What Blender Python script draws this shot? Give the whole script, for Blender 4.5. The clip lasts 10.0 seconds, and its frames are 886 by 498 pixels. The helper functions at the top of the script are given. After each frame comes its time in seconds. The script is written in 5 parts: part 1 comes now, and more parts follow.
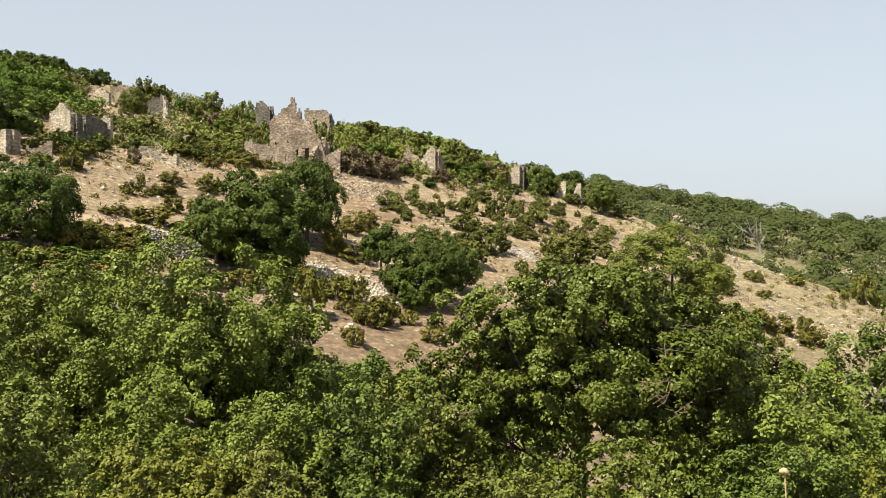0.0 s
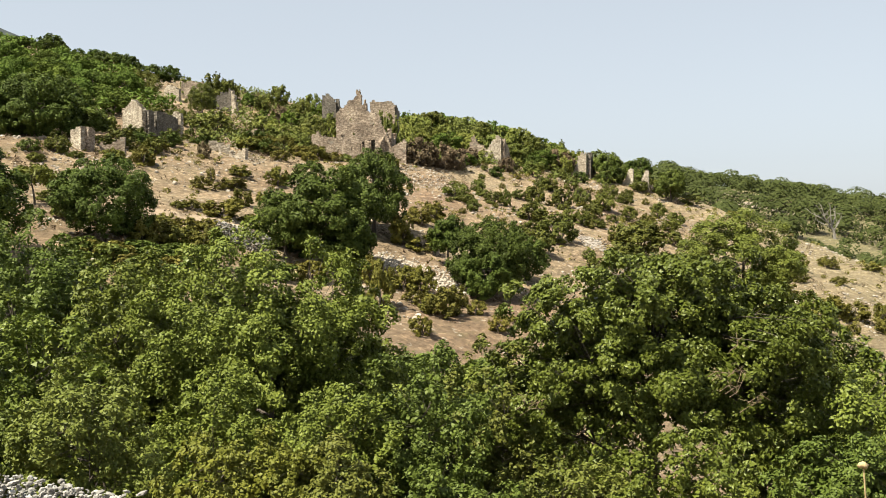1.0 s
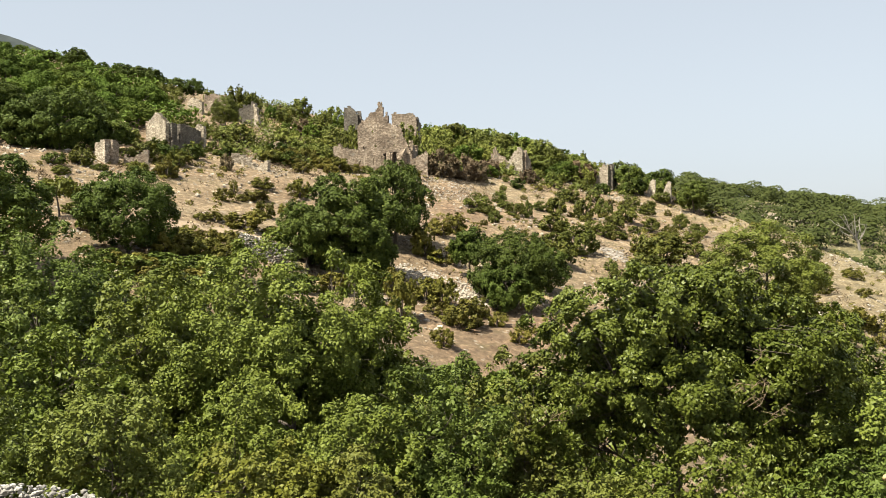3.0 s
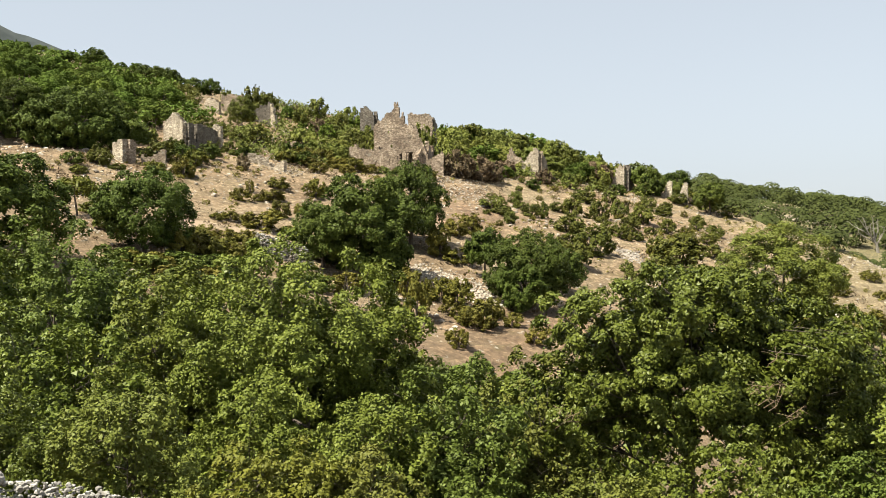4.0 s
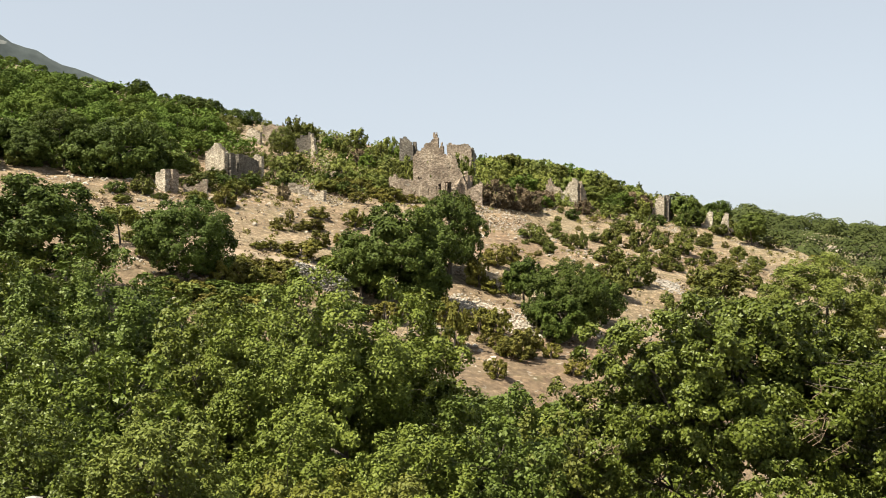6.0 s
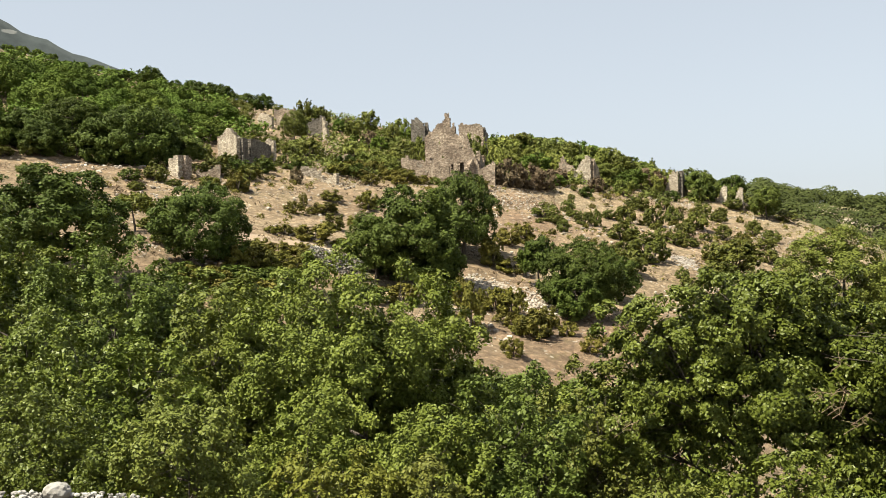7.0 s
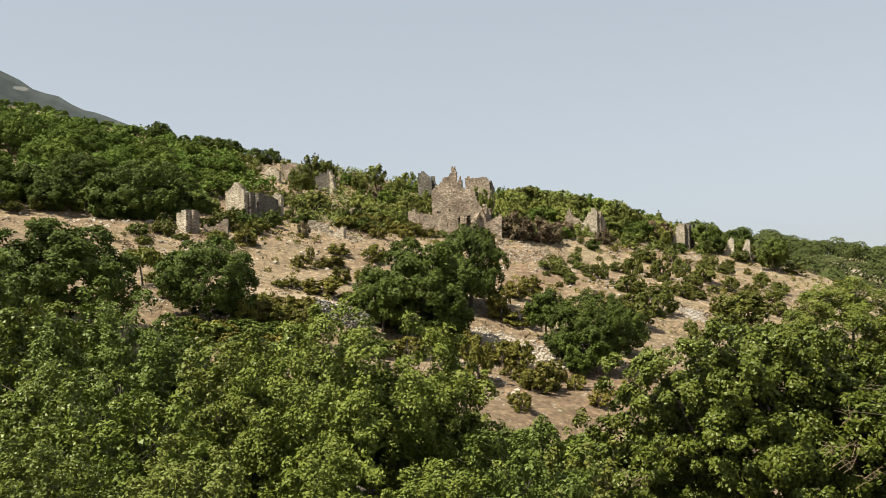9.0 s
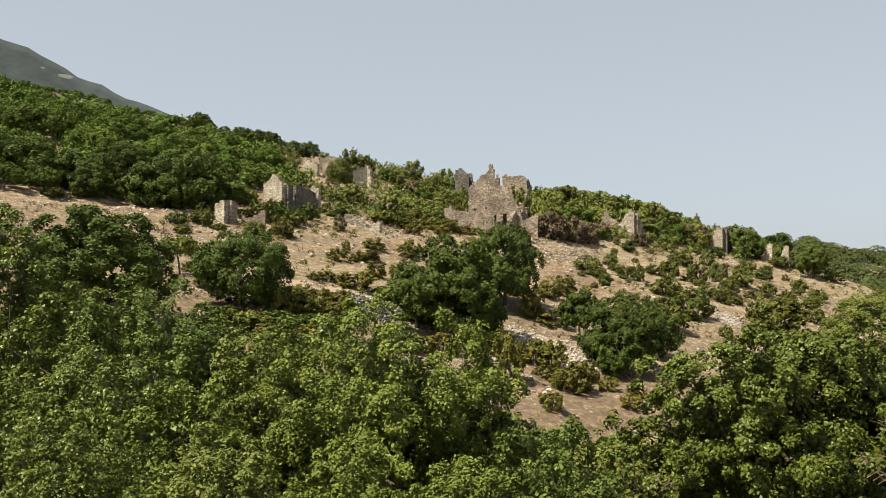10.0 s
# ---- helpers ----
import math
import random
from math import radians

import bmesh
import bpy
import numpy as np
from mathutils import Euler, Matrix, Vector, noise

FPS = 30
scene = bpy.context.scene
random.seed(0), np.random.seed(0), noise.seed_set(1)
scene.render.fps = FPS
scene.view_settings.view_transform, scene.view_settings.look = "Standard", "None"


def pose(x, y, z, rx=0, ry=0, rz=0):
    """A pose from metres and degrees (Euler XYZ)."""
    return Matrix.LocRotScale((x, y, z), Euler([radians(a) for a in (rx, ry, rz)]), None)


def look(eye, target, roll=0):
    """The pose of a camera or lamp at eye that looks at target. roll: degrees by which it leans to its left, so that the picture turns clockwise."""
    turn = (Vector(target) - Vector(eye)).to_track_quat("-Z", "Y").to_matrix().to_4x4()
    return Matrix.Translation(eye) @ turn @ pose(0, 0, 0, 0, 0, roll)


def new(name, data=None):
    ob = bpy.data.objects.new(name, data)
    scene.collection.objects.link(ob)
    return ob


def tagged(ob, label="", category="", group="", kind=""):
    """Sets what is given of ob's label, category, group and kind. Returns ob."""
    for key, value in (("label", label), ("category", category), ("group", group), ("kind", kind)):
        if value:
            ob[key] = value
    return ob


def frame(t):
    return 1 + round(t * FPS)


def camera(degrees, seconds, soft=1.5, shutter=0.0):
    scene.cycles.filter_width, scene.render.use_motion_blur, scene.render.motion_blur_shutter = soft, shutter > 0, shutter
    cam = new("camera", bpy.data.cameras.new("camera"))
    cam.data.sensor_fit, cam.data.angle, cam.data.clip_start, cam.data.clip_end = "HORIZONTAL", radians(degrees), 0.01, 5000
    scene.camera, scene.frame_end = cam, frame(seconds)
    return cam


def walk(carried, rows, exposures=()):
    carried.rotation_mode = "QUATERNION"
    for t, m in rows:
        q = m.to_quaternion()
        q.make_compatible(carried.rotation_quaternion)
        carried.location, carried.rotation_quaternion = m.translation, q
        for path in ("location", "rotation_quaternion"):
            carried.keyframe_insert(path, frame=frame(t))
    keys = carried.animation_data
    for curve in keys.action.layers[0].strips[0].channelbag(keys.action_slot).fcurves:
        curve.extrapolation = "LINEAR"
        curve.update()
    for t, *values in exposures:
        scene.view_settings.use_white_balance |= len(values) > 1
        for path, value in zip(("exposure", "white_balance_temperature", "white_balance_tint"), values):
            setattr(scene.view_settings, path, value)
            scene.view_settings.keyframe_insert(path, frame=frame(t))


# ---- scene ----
cam = camera(46.0, 10.0, soft=0.85)
# seconds, x, y, z, yaw, pitch, roll: a hand-held pan from one spot
PATH = [
    (0.0, 0.000, 0.000, -0.000, -0.00, 0.00, 0.00),
    (0.5, 0.012, 0.000, 0.014, 1.21, -0.84, -0.52),
    (1.0, -0.009, 0.000, 0.021, 3.66, -0.54, 0.67),
    (1.5, -0.036, 0.000, 0.021, 3.69, -1.00, 0.78),
    (2.0, -0.020, 0.000, 0.013, 4.86, -1.03, 1.68),
    (2.5, -0.015, 0.000, 0.010, 4.80, -0.68, 0.77),
    (2.7, -0.012, 0.000, 0.013, 4.91, -0.02, 0.82),
    (3.8, 0.025, 0.000, 0.006, 4.78, 0.18, 0.07),
    (4.0, 0.025, 0.000, 0.000, 5.70, 0.16, 0.49),
    (4.5, 0.007, 0.000, 0.007, 7.65, 0.74, 0.43),
    (5.0, 0.001, 0.000, 0.010, 7.30, 1.60, 0.04),
    (5.2, 0.017, 0.000, 0.016, 7.45, 1.93, -0.11),
    (6.3, -0.000, 0.000, -0.002, 8.09, 1.63, 0.53),
    (6.5, -0.017, 0.000, -0.002, 8.10, 1.43, 1.00),
    (7.0, -0.020, 0.000, -0.009, 8.57, 0.76, 1.38),
    (7.5, -0.014, 0.000, -0.011, 8.38, 1.40, 1.86),
    (8.0, -0.013, 0.000, -0.009, 7.91, 2.57, 1.55),
    (8.5, -0.006, 0.000, -0.003, 8.27, 3.16, 1.88),
    (9.0, 0.007, 0.000, -0.000, 8.89, 3.68, 1.59),
    (9.5, -0.013, 0.000, 0.003, 8.79, 3.39, 0.85),
    (10.0, -0.000, 0.000, -0.008, 10.83, 3.54, -0.15),
]
walk(cam, [(t, Matrix.Translation((x, y, z)) @ pose(0, 0, 0, 90 + pitch, 0, yaw) @ pose(0, 0, 0, 0, 0, -roll))
           for t, x, y, z, yaw, pitch, roll in PATH],
     exposures=[(0.0, 1.43), (2.5, 1.50), (5.0, 1.47), (8.0, 1.43), (8.6, 1.28), (10.0, 1.18)])

# ---- light: a high summer sun from the left, hazy sky ----
SUN_TO = Vector((-0.48, -0.38, 1.0)).normalized()
world = bpy.data.worlds.new("hazy_sky")
scene.world = world
world.use_nodes = True
wn = world.node_tree.nodes
sky = wn.new("ShaderNodeTexSky")
sky.sky_type, sky.sun_disc = "NISHITA", False
sky.sun_elevation = math.asin(SUN_TO.z)
sky.sun_rotation = math.atan2(SUN_TO.x, SUN_TO.y)
sky.air_density, sky.dust_density, sky.ozone_density = 1.0, 1.3, 1.0
wn["Background"].inputs["Strength"].default_value = 0.0625
haze = wn.new("ShaderNodeHueSaturation")
haze.inputs["Hue"].default_value, haze.inputs["Saturation"].default_value = 0.495, 0.43
world.node_tree.links.new(sky.outputs["Color"], haze.inputs["Color"])
veil = wn.new("ShaderNodeMixRGB")
veil.inputs["Fac"].default_value, veil.inputs["Color2"].default_value = 0.55, (3.66, 4.08, 4.52, 1)
world.node_tree.links.new(haze.outputs["Color"], veil.inputs["Color1"])
world.node_tree.links.new(veil.outputs["Color"], wn["Background"].inputs["Color"])
sun = new("sun", bpy.data.lights.new("sun", "SUN"))
sun.data.energy, sun.data.angle, sun.data.color = 5.0, radians(0.6), (1.0, 0.93, 0.75)
sun.matrix_world = look((0, 0, 60), Vector((0, 0, 60)) - SUN_TO)


# ---- materials ----
def material(name, rough=0.9):
    m = bpy.data.materials.new(name)
    m.use_nodes = True
    m.node_tree.nodes["Principled BSDF"].inputs["Roughness"].default_value = rough
    return m, m.node_tree.nodes, m.node_tree.links, m.node_tree.nodes["Principled BSDF"]


def noise_tex(n, l, scale, detail=4.0, rough=0.6, coord=None):
    t = n.new("ShaderNodeTexNoise")
    t.inputs["Scale"].default_value, t.inputs["Detail"].default_value, t.inputs["Roughness"].default_value = scale, detail, rough
    if coord is not None:
        l.new(coord, t.inputs["Vector"])
    return t.outputs["Fac"]


def ramp(n, l, fac, stops):
    r = n.new("ShaderNodeValToRGB")
    while len(r.color_ramp.elements) < len(stops):
        r.color_ramp.elements.new(0.5)
    for e, (p, c) in zip(r.color_ramp.elements, stops):
        e.position, e.color = p, (*c, 1)
    l.new(fac, r.inputs["Fac"])
    return r.outputs["Color"]


def blend(n, l, fac, a, b, kind="MIX"):
    x = n.new("ShaderNodeMix")
    x.data_type, x.blend_type = "RGBA", kind
    for slot, v in ((0, fac), (6, a), (7, b)):
        if isinstance(v, (int, float)):
            x.inputs[slot].default_value = v
        elif isinstance(v, tuple):
            x.inputs[slot].default_value = (*v, 1)
        else:
            l.new(v, x.inputs[slot])
    return x.outputs[2]


def bump(n, l, b, height, strength, distance):
    k = n.new("ShaderNodeBump")
    k.inputs["Strength"].default_value, k.inputs["Distance"].default_value = strength, distance
    l.new(height, k.inputs["Height"])
    l.new(k.outputs["Normal"], b.inputs["Normal"])


def place_of(n):
    return n.new("ShaderNodeNewGeometry").outputs["Position"]


def earth_material():
    m, n, l, b = material("dry_earth", 0.95)
    p = place_of(n)
    broad = ramp(n, l, noise_tex(n, l, 0.07, 5, 0.6, p), [(0.3, (0.258, 0.170, 0.106)), (0.5, (0.304, 0.222, 0.138)), (0.7, (0.335, 0.265, 0.168))])
    fine = ramp(n, l, noise_tex(n, l, 1.3, 6, 0.7, p), [(0.36, (0.42, 0.38, 0.32)), (0.60, (1.0, 1.0, 1.0))])
    c = blend(n, l, 0.75, broad, fine, "MULTIPLY")
    xyz = n.new("ShaderNodeSeparateXYZ")
    l.new(p, xyz.inputs["Vector"])
    side = n.new("ShaderNodeMapRange")
    side.inputs["From Min"].default_value, side.inputs["From Max"].default_value = 16.0, 40.0
    l.new(xyz.outputs["X"], side.inputs["Value"])
    c = blend(n, l, side.outputs["Result"], c, blend(n, l, 0.6, (0.29, 0.235, 0.138), fine, "MULTIPLY"))
    grass = ramp(n, l, noise_tex(n, l, 0.35, 6, 0.75, p), [(0.54, (0, 0, 0)), (0.68, (1, 1, 1))])
    c = blend(n, l, grass, c, (0.125, 0.102, 0.043))
    # scrubby turf on the far ridge
    turf = n.new("ShaderNodeMapRange")
    turf.inputs["From Min"].default_value, turf.inputs["From Max"].default_value, turf.inputs["To Max"].default_value = 176.0, 205.0, 0.75
    l.new(xyz.outputs["Y"], turf.inputs["Value"])
    c = blend(n, l, turf.outputs["Result"], c, blend(n, l, 0.7, (0.135, 0.125, 0.055), fine, "MULTIPLY"))
    # sheep tracks that follow the contours
    tread = n.new("ShaderNodeMapping")
    tread.inputs["Scale"].default_value = (0.07, 0.07, 2.4)
    l.new(p, tread.inputs["Vector"])
    c = blend(n, l, 0.45, c, ramp(n, l, noise_tex(n, l, 1.0, 5, 0.6, tread.outputs["Vector"]), [(0.38, (0.45, 0.42, 0.38)), (0.58, (1.1, 1.08, 1.05))]), "MULTIPLY")
    v = n.new("ShaderNodeTexVoronoi")
    v.inputs["Scale"].default_value = 1.1
    wobble = n.new("ShaderNodeTexNoise")
    wobble.inputs["Scale"].default_value, wobble.inputs["Detail"].default_value = 2.6, 4.0
    l.new(p, wobble.inputs["Vector"])
    bent = n.new("ShaderNodeVectorMath")
    bent.operation = "MULTIPLY_ADD"
    bent.inputs[1].default_value = (0.9, 0.9, 0.9)
    l.new(wobble.outputs["Color"], bent.inputs[0])
    l.new(p, bent.inputs[2])
    l.new(bent.outputs["Vector"], v.inputs["Vector"])
    spot = ramp(n, l, v.outputs["Distance"], [(0.12, (1, 1, 1)), (0.22, (0, 0, 0))])
    patch = ramp(n, l, noise_tex(n, l, 0.16, 3, 0.6, p), [(0.40, (0, 0, 0)), (0.56, (1, 1, 1))])
    c = blend(n, l, blend(n, l, 1.0, spot, patch, "MULTIPLY"), c, (0.44, 0.395, 0.33))
    pebble = n.new("ShaderNodeTexVoronoi")
    pebble.inputs["Scale"].default_value = 3.6
    l.new(p, pebble.inputs["Vector"])
    tone = n.new("ShaderNodeSeparateColor")
    l.new(pebble.outputs["Color"], tone.inputs["Color"])
    c = blend(n, l, 0.55, c, ramp(n, l, tone.outputs["Green"], [(0.1, (0.72, 0.70, 0.66)), (0.78, (1.05, 1.05, 1.03)), (0.92, (1.7, 1.7, 1.7))]), "MULTIPLY")
    l.new(c, b.inputs["Base Color"])
    bump(n, l, b, noise_tex(n, l, 2.2, 8, 0.8, p), 1.0, 0.5)
    return m


def stone_material(name, dark, mid, light, course=4.4):
    m, n, l, b = material(name, 0.92)
    p = place_of(n)
    stain = ramp(n, l, noise_tex(n, l, 0.55, 7, 0.75, p), [(0.36, dark), (0.5, mid), (0.62, light)])
    v = n.new("ShaderNodeTexVoronoi")
    v.feature = "F1"
    mp = n.new("ShaderNodeMapping")
    mp.inputs["Scale"].default_value = (1.0, 1.0, 1.7)
    l.new(p, mp.inputs["Vector"])
    l.new(mp.outputs["Vector"], v.inputs["Vector"])
    v.inputs["Scale"].default_value = course
    tone = n.new("ShaderNodeSeparateColor")
    l.new(v.outputs["Color"], tone.inputs["Color"])
    each = ramp(n, l, tone.outputs["Red"], [(0.0, (0.56, 0.53, 0.50)), (0.5, (0.85, 0.83, 0.80)), (1.0, (1.2, 1.18, 1.15))])
    c = blend(n, l, 0.85, stain, each, "MULTIPLY")
    joint = ramp(n, l, v.outputs["Distance"], [(0.42, (1, 1, 1)), (0.66, (0.50, 0.46, 0.41))])
    c = blend(n, l, 0.8, c, joint, "MULTIPLY")
    lichen = ramp(n, l, noise_tex(n, l, 1.6, 5, 0.7, p), [(0.58, (0, 0, 0)), (0.7, (1, 1, 1))])
    c = blend(n, l, lichen, c, (0.17, 0.158, 0.13))
    l.new(c, b.inputs["Base Color"])
    inv = ramp(n, l, v.outputs["Distance"], [(0.2, (1, 1, 1)), (0.6, (0, 0, 0))])
    bump(n, l, b, inv, 0.2, 0.05)
    return m


def rock_material(name, dark, light):
    m, n, l, b = material(name, 0.9)
    geo = n.new("ShaderNodeNewGeometry")
    obj = n.new("ShaderNodeObjectInfo")
    mix = n.new("ShaderNodeMath")
    mix.operation = "ADD"
    l.new(geo.outputs["Random Per Island"], mix.inputs[0])
    l.new(obj.outputs["Random"], mix.inputs[1])
    fr = n.new("ShaderNodeMath")
    fr.operation = "FRACT"
    l.new(mix.outputs[0], fr.inputs[0])
    c = ramp(n, l, fr.outputs[0], [(0.0, dark), (1.0, light)])
    wear = ramp(n, l, noise_tex(n, l, 6.0, 5, 0.7, geo.outputs["Position"]), [(0.35, (0.6, 0.57, 0.53)), (0.6, (1, 1, 1))])
    l.new(blend(n, l, 0.8, c, wear, "MULTIPLY"), b.inputs["Base Color"])
    bump(n, l, b, noise_tex(n, l, 12.0, 5, 0.7, geo.outputs["Position"]), 0.6, 0.03)
    return m


def leaf_material(name, dark, mid, light, gloss=0.52, patch=0.6, vary=0.2):
    """Leaves: tone by leaf, by branch-sized patch and by plant; some light comes through."""
    m, n, l, b = material(name, gloss)
    geo, obj = n.new("ShaderNodeNewGeometry"), n.new("ShaderNodeObjectInfo")
    low, high = tuple(0.6 * q + 0.4 * p for p, q in zip(dark, mid)), tuple(0.5 * q + 0.5 * p for p, q in zip(light, mid))
    each = ramp(n, l, geo.outputs["Random Per Island"], [(0.0, low), (0.5, mid), (1.0, high)])
    broad = ramp(n, l, noise_tex(n, l, patch, 3, 0.6, geo.outputs["Position"]), [(0.3, low), (0.5, mid), (0.72, high)])
    c = blend(n, l, 0.5, each, broad)
    hs = n.new("ShaderNodeHueSaturation")
    mr = n.new("ShaderNodeMapRange")
    mr.inputs["To Min"].default_value, mr.inputs["To Max"].default_value = 1 - vary, 1 + vary
    other = n.new("ShaderNodeMath")
    other.operation = "MULTIPLY"
    other.inputs[1].default_value = 7.31
    l.new(obj.outputs["Random"], other.inputs[0])
    part_of = n.new("ShaderNodeMath")
    part_of.operation = "FRACT"
    l.new(other.outputs[0], part_of.inputs[0])
    hue = n.new("ShaderNodeMapRange")
    hue.inputs["To Min"].default_value, hue.inputs["To Max"].default_value = 0.5 - 0.06 * vary, 0.5 + 0.05 * vary
    l.new(part_of.outputs[0], hue.inputs["Value"])
    l.new(hue.outputs["Result"], hs.inputs["Hue"])
    l.new(obj.outputs["Random"], mr.inputs["Value"])
    l.new(mr.outputs["Result"], hs.inputs["Value"])
    l.new(c, hs.inputs["Color"])
    l.new(hs.outputs["Color"], b.inputs["Base Color"])
    b.inputs["Specular IOR Level"].default_value = 0.2
    b.inputs["Specular Tint"].default_value = (0.92, 1.0, 0.72, 1)
    tr = n.new("ShaderNodeBsdfTranslucent")
    l.new(hs.outputs["Color"], tr.inputs["Color"])
    mx = n.new("ShaderNodeMixShader")
    mx.inputs["Fac"].default_value = 0.08
    l.new(b.outputs["BSDF"], mx.inputs[1])
    l.new(tr.outputs["BSDF"], mx.inputs[2])
    l.new(mx.outputs["Shader"], n["Material Output"].inputs["Surface"])
    return m


def bark_material(name, dark, light):
    m, n, l, b = material(name, 0.95)
    p = place_of(n)
    mp = n.new("ShaderNodeMapping")
    mp.inputs["Scale"].default_value = (9.0, 9.0, 1.6)
    l.new(p, mp.inputs["Vector"])
    f = noise_tex(n, l, 1.0, 6, 0.7, mp.outputs["Vector"])
    l.new(ramp(n, l, f, [(0.3, dark), (0.7, light)]), b.inputs["Base Color"])
    bump(n, l, b, f, 0.8, 0.03)
    return m


EARTH = earth_material()
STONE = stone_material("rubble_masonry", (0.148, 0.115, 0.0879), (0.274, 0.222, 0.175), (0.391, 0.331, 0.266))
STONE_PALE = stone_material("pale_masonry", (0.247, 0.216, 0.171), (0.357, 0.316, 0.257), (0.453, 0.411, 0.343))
# grey copy of the masonry, darkened for the shade on walls facing away from the sun
STONE_GREY_SHADED = stone_material("grey_shaded_masonry", (0.075, 0.068, 0.059), (0.125, 0.112, 0.096), (0.172, 0.157, 0.137))
ROCK = rock_material("pale_limestone", (0.189, 0.164, 0.138), (0.352, 0.321, 0.283))
ROCK_WHITE = rock_material("whitish_rubble", (0.15, 0.143, 0.132), (0.40, 0.39, 0.365))
ROCK_PALE = rock_material("sunlit_limestone", (0.22, 0.19, 0.155), (0.46, 0.415, 0.35))
ROCK_WARM = rock_material("field_stone", (0.189, 0.151, 0.12), (0.365, 0.315, 0.264))
LEAF_MAPLE = leaf_material("leaf_maple", (0.0077, 0.0110, 0.0025), (0.0897, 0.1101, 0.0160), (0.2157, 0.2360, 0.0433), vary=0.11)
LEAF_GLOSSY = leaf_material("leaf_glossy", (0.0065, 0.0110, 0.0019), (0.0678, 0.0893, 0.0126), (0.1751, 0.2027, 0.0349), gloss=0.42, vary=0.11)
LEAF_LIGHT = leaf_material("leaf_light", (0.0068, 0.0106, 0.0020), (0.0711, 0.0965, 0.0153), (0.1521, 0.1885, 0.0383), vary=0.11)
LEAF_YELLOW = leaf_material("leaf_yellow", (0.0107, 0.0125, 0.0019), (0.0939, 0.1029, 0.0135), (0.1919, 0.1965, 0.0311), vary=0.11)
LEAF_OLIVE = leaf_material("leaf_olive", (0.0101, 0.0132, 0.0027), (0.0848, 0.0962, 0.0168), (0.1881, 0.1907, 0.0394))
LEAF_OAK = leaf_material("leaf_oak", (0.0061, 0.0105, 0.0021), (0.0463, 0.0674, 0.0100), (0.1165, 0.1482, 0.0212), gloss=0.62, patch=0.35, vary=0.11)
LEAF_HAZEL = leaf_material("leaf_hazel", (0.0159, 0.0208, 0.0036), (0.0968, 0.1142, 0.0197), (0.1839, 0.2073, 0.0423), vary=0.11)
LEAF_FOREST = leaf_material("leaf_forest", (0.0132, 0.0221, 0.0041), (0.0708, 0.1068, 0.0159), (0.1565, 0.2053, 0.0309), gloss=0.8, patch=0.12)
LEAF_JUNIPER = leaf_material("leaf_juniper", (0.0159, 0.0163, 0.0034), (0.1050, 0.0982, 0.0170), (0.2067, 0.1828, 0.0342), gloss=0.6, patch=0.5)
LEAF_SCRUB = leaf_material("leaf_scrub", (0.0187, 0.0258, 0.0059), (0.1225, 0.1426, 0.0291), (0.2560, 0.2584, 0.0599), gloss=0.55, patch=0.3)
LEAF_FAR = leaf_material("leaf_far", (0.0166, 0.0233, 0.0059), (0.0395, 0.0490, 0.0109), (0.0740, 0.0792, 0.0193), gloss=0.7, patch=0.08)
LEAF_DRY = leaf_material("leaf_dry", (0.0402, 0.0285, 0.0174), (0.1228, 0.0907, 0.0559), (0.2437, 0.1923, 0.1231), gloss=0.8)
BARK = bark_material("bark_dark", (0.033, 0.0252, 0.0192), (0.09, 0.072, 0.057))
BARK_DEAD = bark_material("bark_dead", (0.085, 0.058, 0.036), (0.21, 0.15, 0.095))
BARK_GREY = bark_material("bark_grey", (0.115, 0.104, 0.0936), (0.259, 0.238, 0.209))


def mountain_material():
    m, n, l, b = material("distant_hazy_forest", 1.0)
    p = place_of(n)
    # forest tones shifted to blue-grey: the haze of distance is painted in
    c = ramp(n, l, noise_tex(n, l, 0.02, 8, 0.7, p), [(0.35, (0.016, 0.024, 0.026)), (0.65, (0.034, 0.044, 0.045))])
    # two pale scars of bare rock
    way = n.new("ShaderNodeVectorMath")
    way.operation = "NORMALIZE"
    l.new(p, way.inputs[0])
    for at, size in (((-0.518, 0.8277, 0.2159), 0.0036), ((-0.5022, 0.8386, 0.210), 0.0052)):
        far_off = n.new("ShaderNodeVectorMath")
        far_off.operation = "SUBTRACT"
        far_off.inputs[1].default_value = at
        l.new(way.outputs[0], far_off.inputs[0])
        flat = n.new("ShaderNodeVectorMath")
        flat.operation = "MULTIPLY"
        flat.inputs[1].default_value = (1, 1, 3.4)
        l.new(far_off.outputs[0], flat.inputs[0])
        reach = n.new("ShaderNodeVectorMath")
        reach.operation = "LENGTH"
        l.new(flat.outputs[0], reach.inputs[0])
        edge = n.new("ShaderNodeMath")
        edge.operation = "MULTIPLY_ADD"
        edge.inputs[1].default_value, edge.inputs[2].default_value = 0.022, -0.011
        l.new(noise_tex(n, l, 0.03, 5, 0.7, p), edge.inputs[0])
        total = n.new("ShaderNodeMath")
        total.operation = "ADD"
        l.new(reach.outputs["Value"], total.inputs[0])
        l.new(edge.outputs[0], total.inputs[1])
        mask = n.new("ShaderNodeMapRange")
        mask.inputs["From Min"].default_value, mask.inputs["From Max"].default_value = size, size * 0.6
        l.new(total.outputs[0], mask.inputs["Value"])
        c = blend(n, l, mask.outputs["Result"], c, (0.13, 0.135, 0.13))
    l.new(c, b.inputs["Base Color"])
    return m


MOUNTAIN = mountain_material()


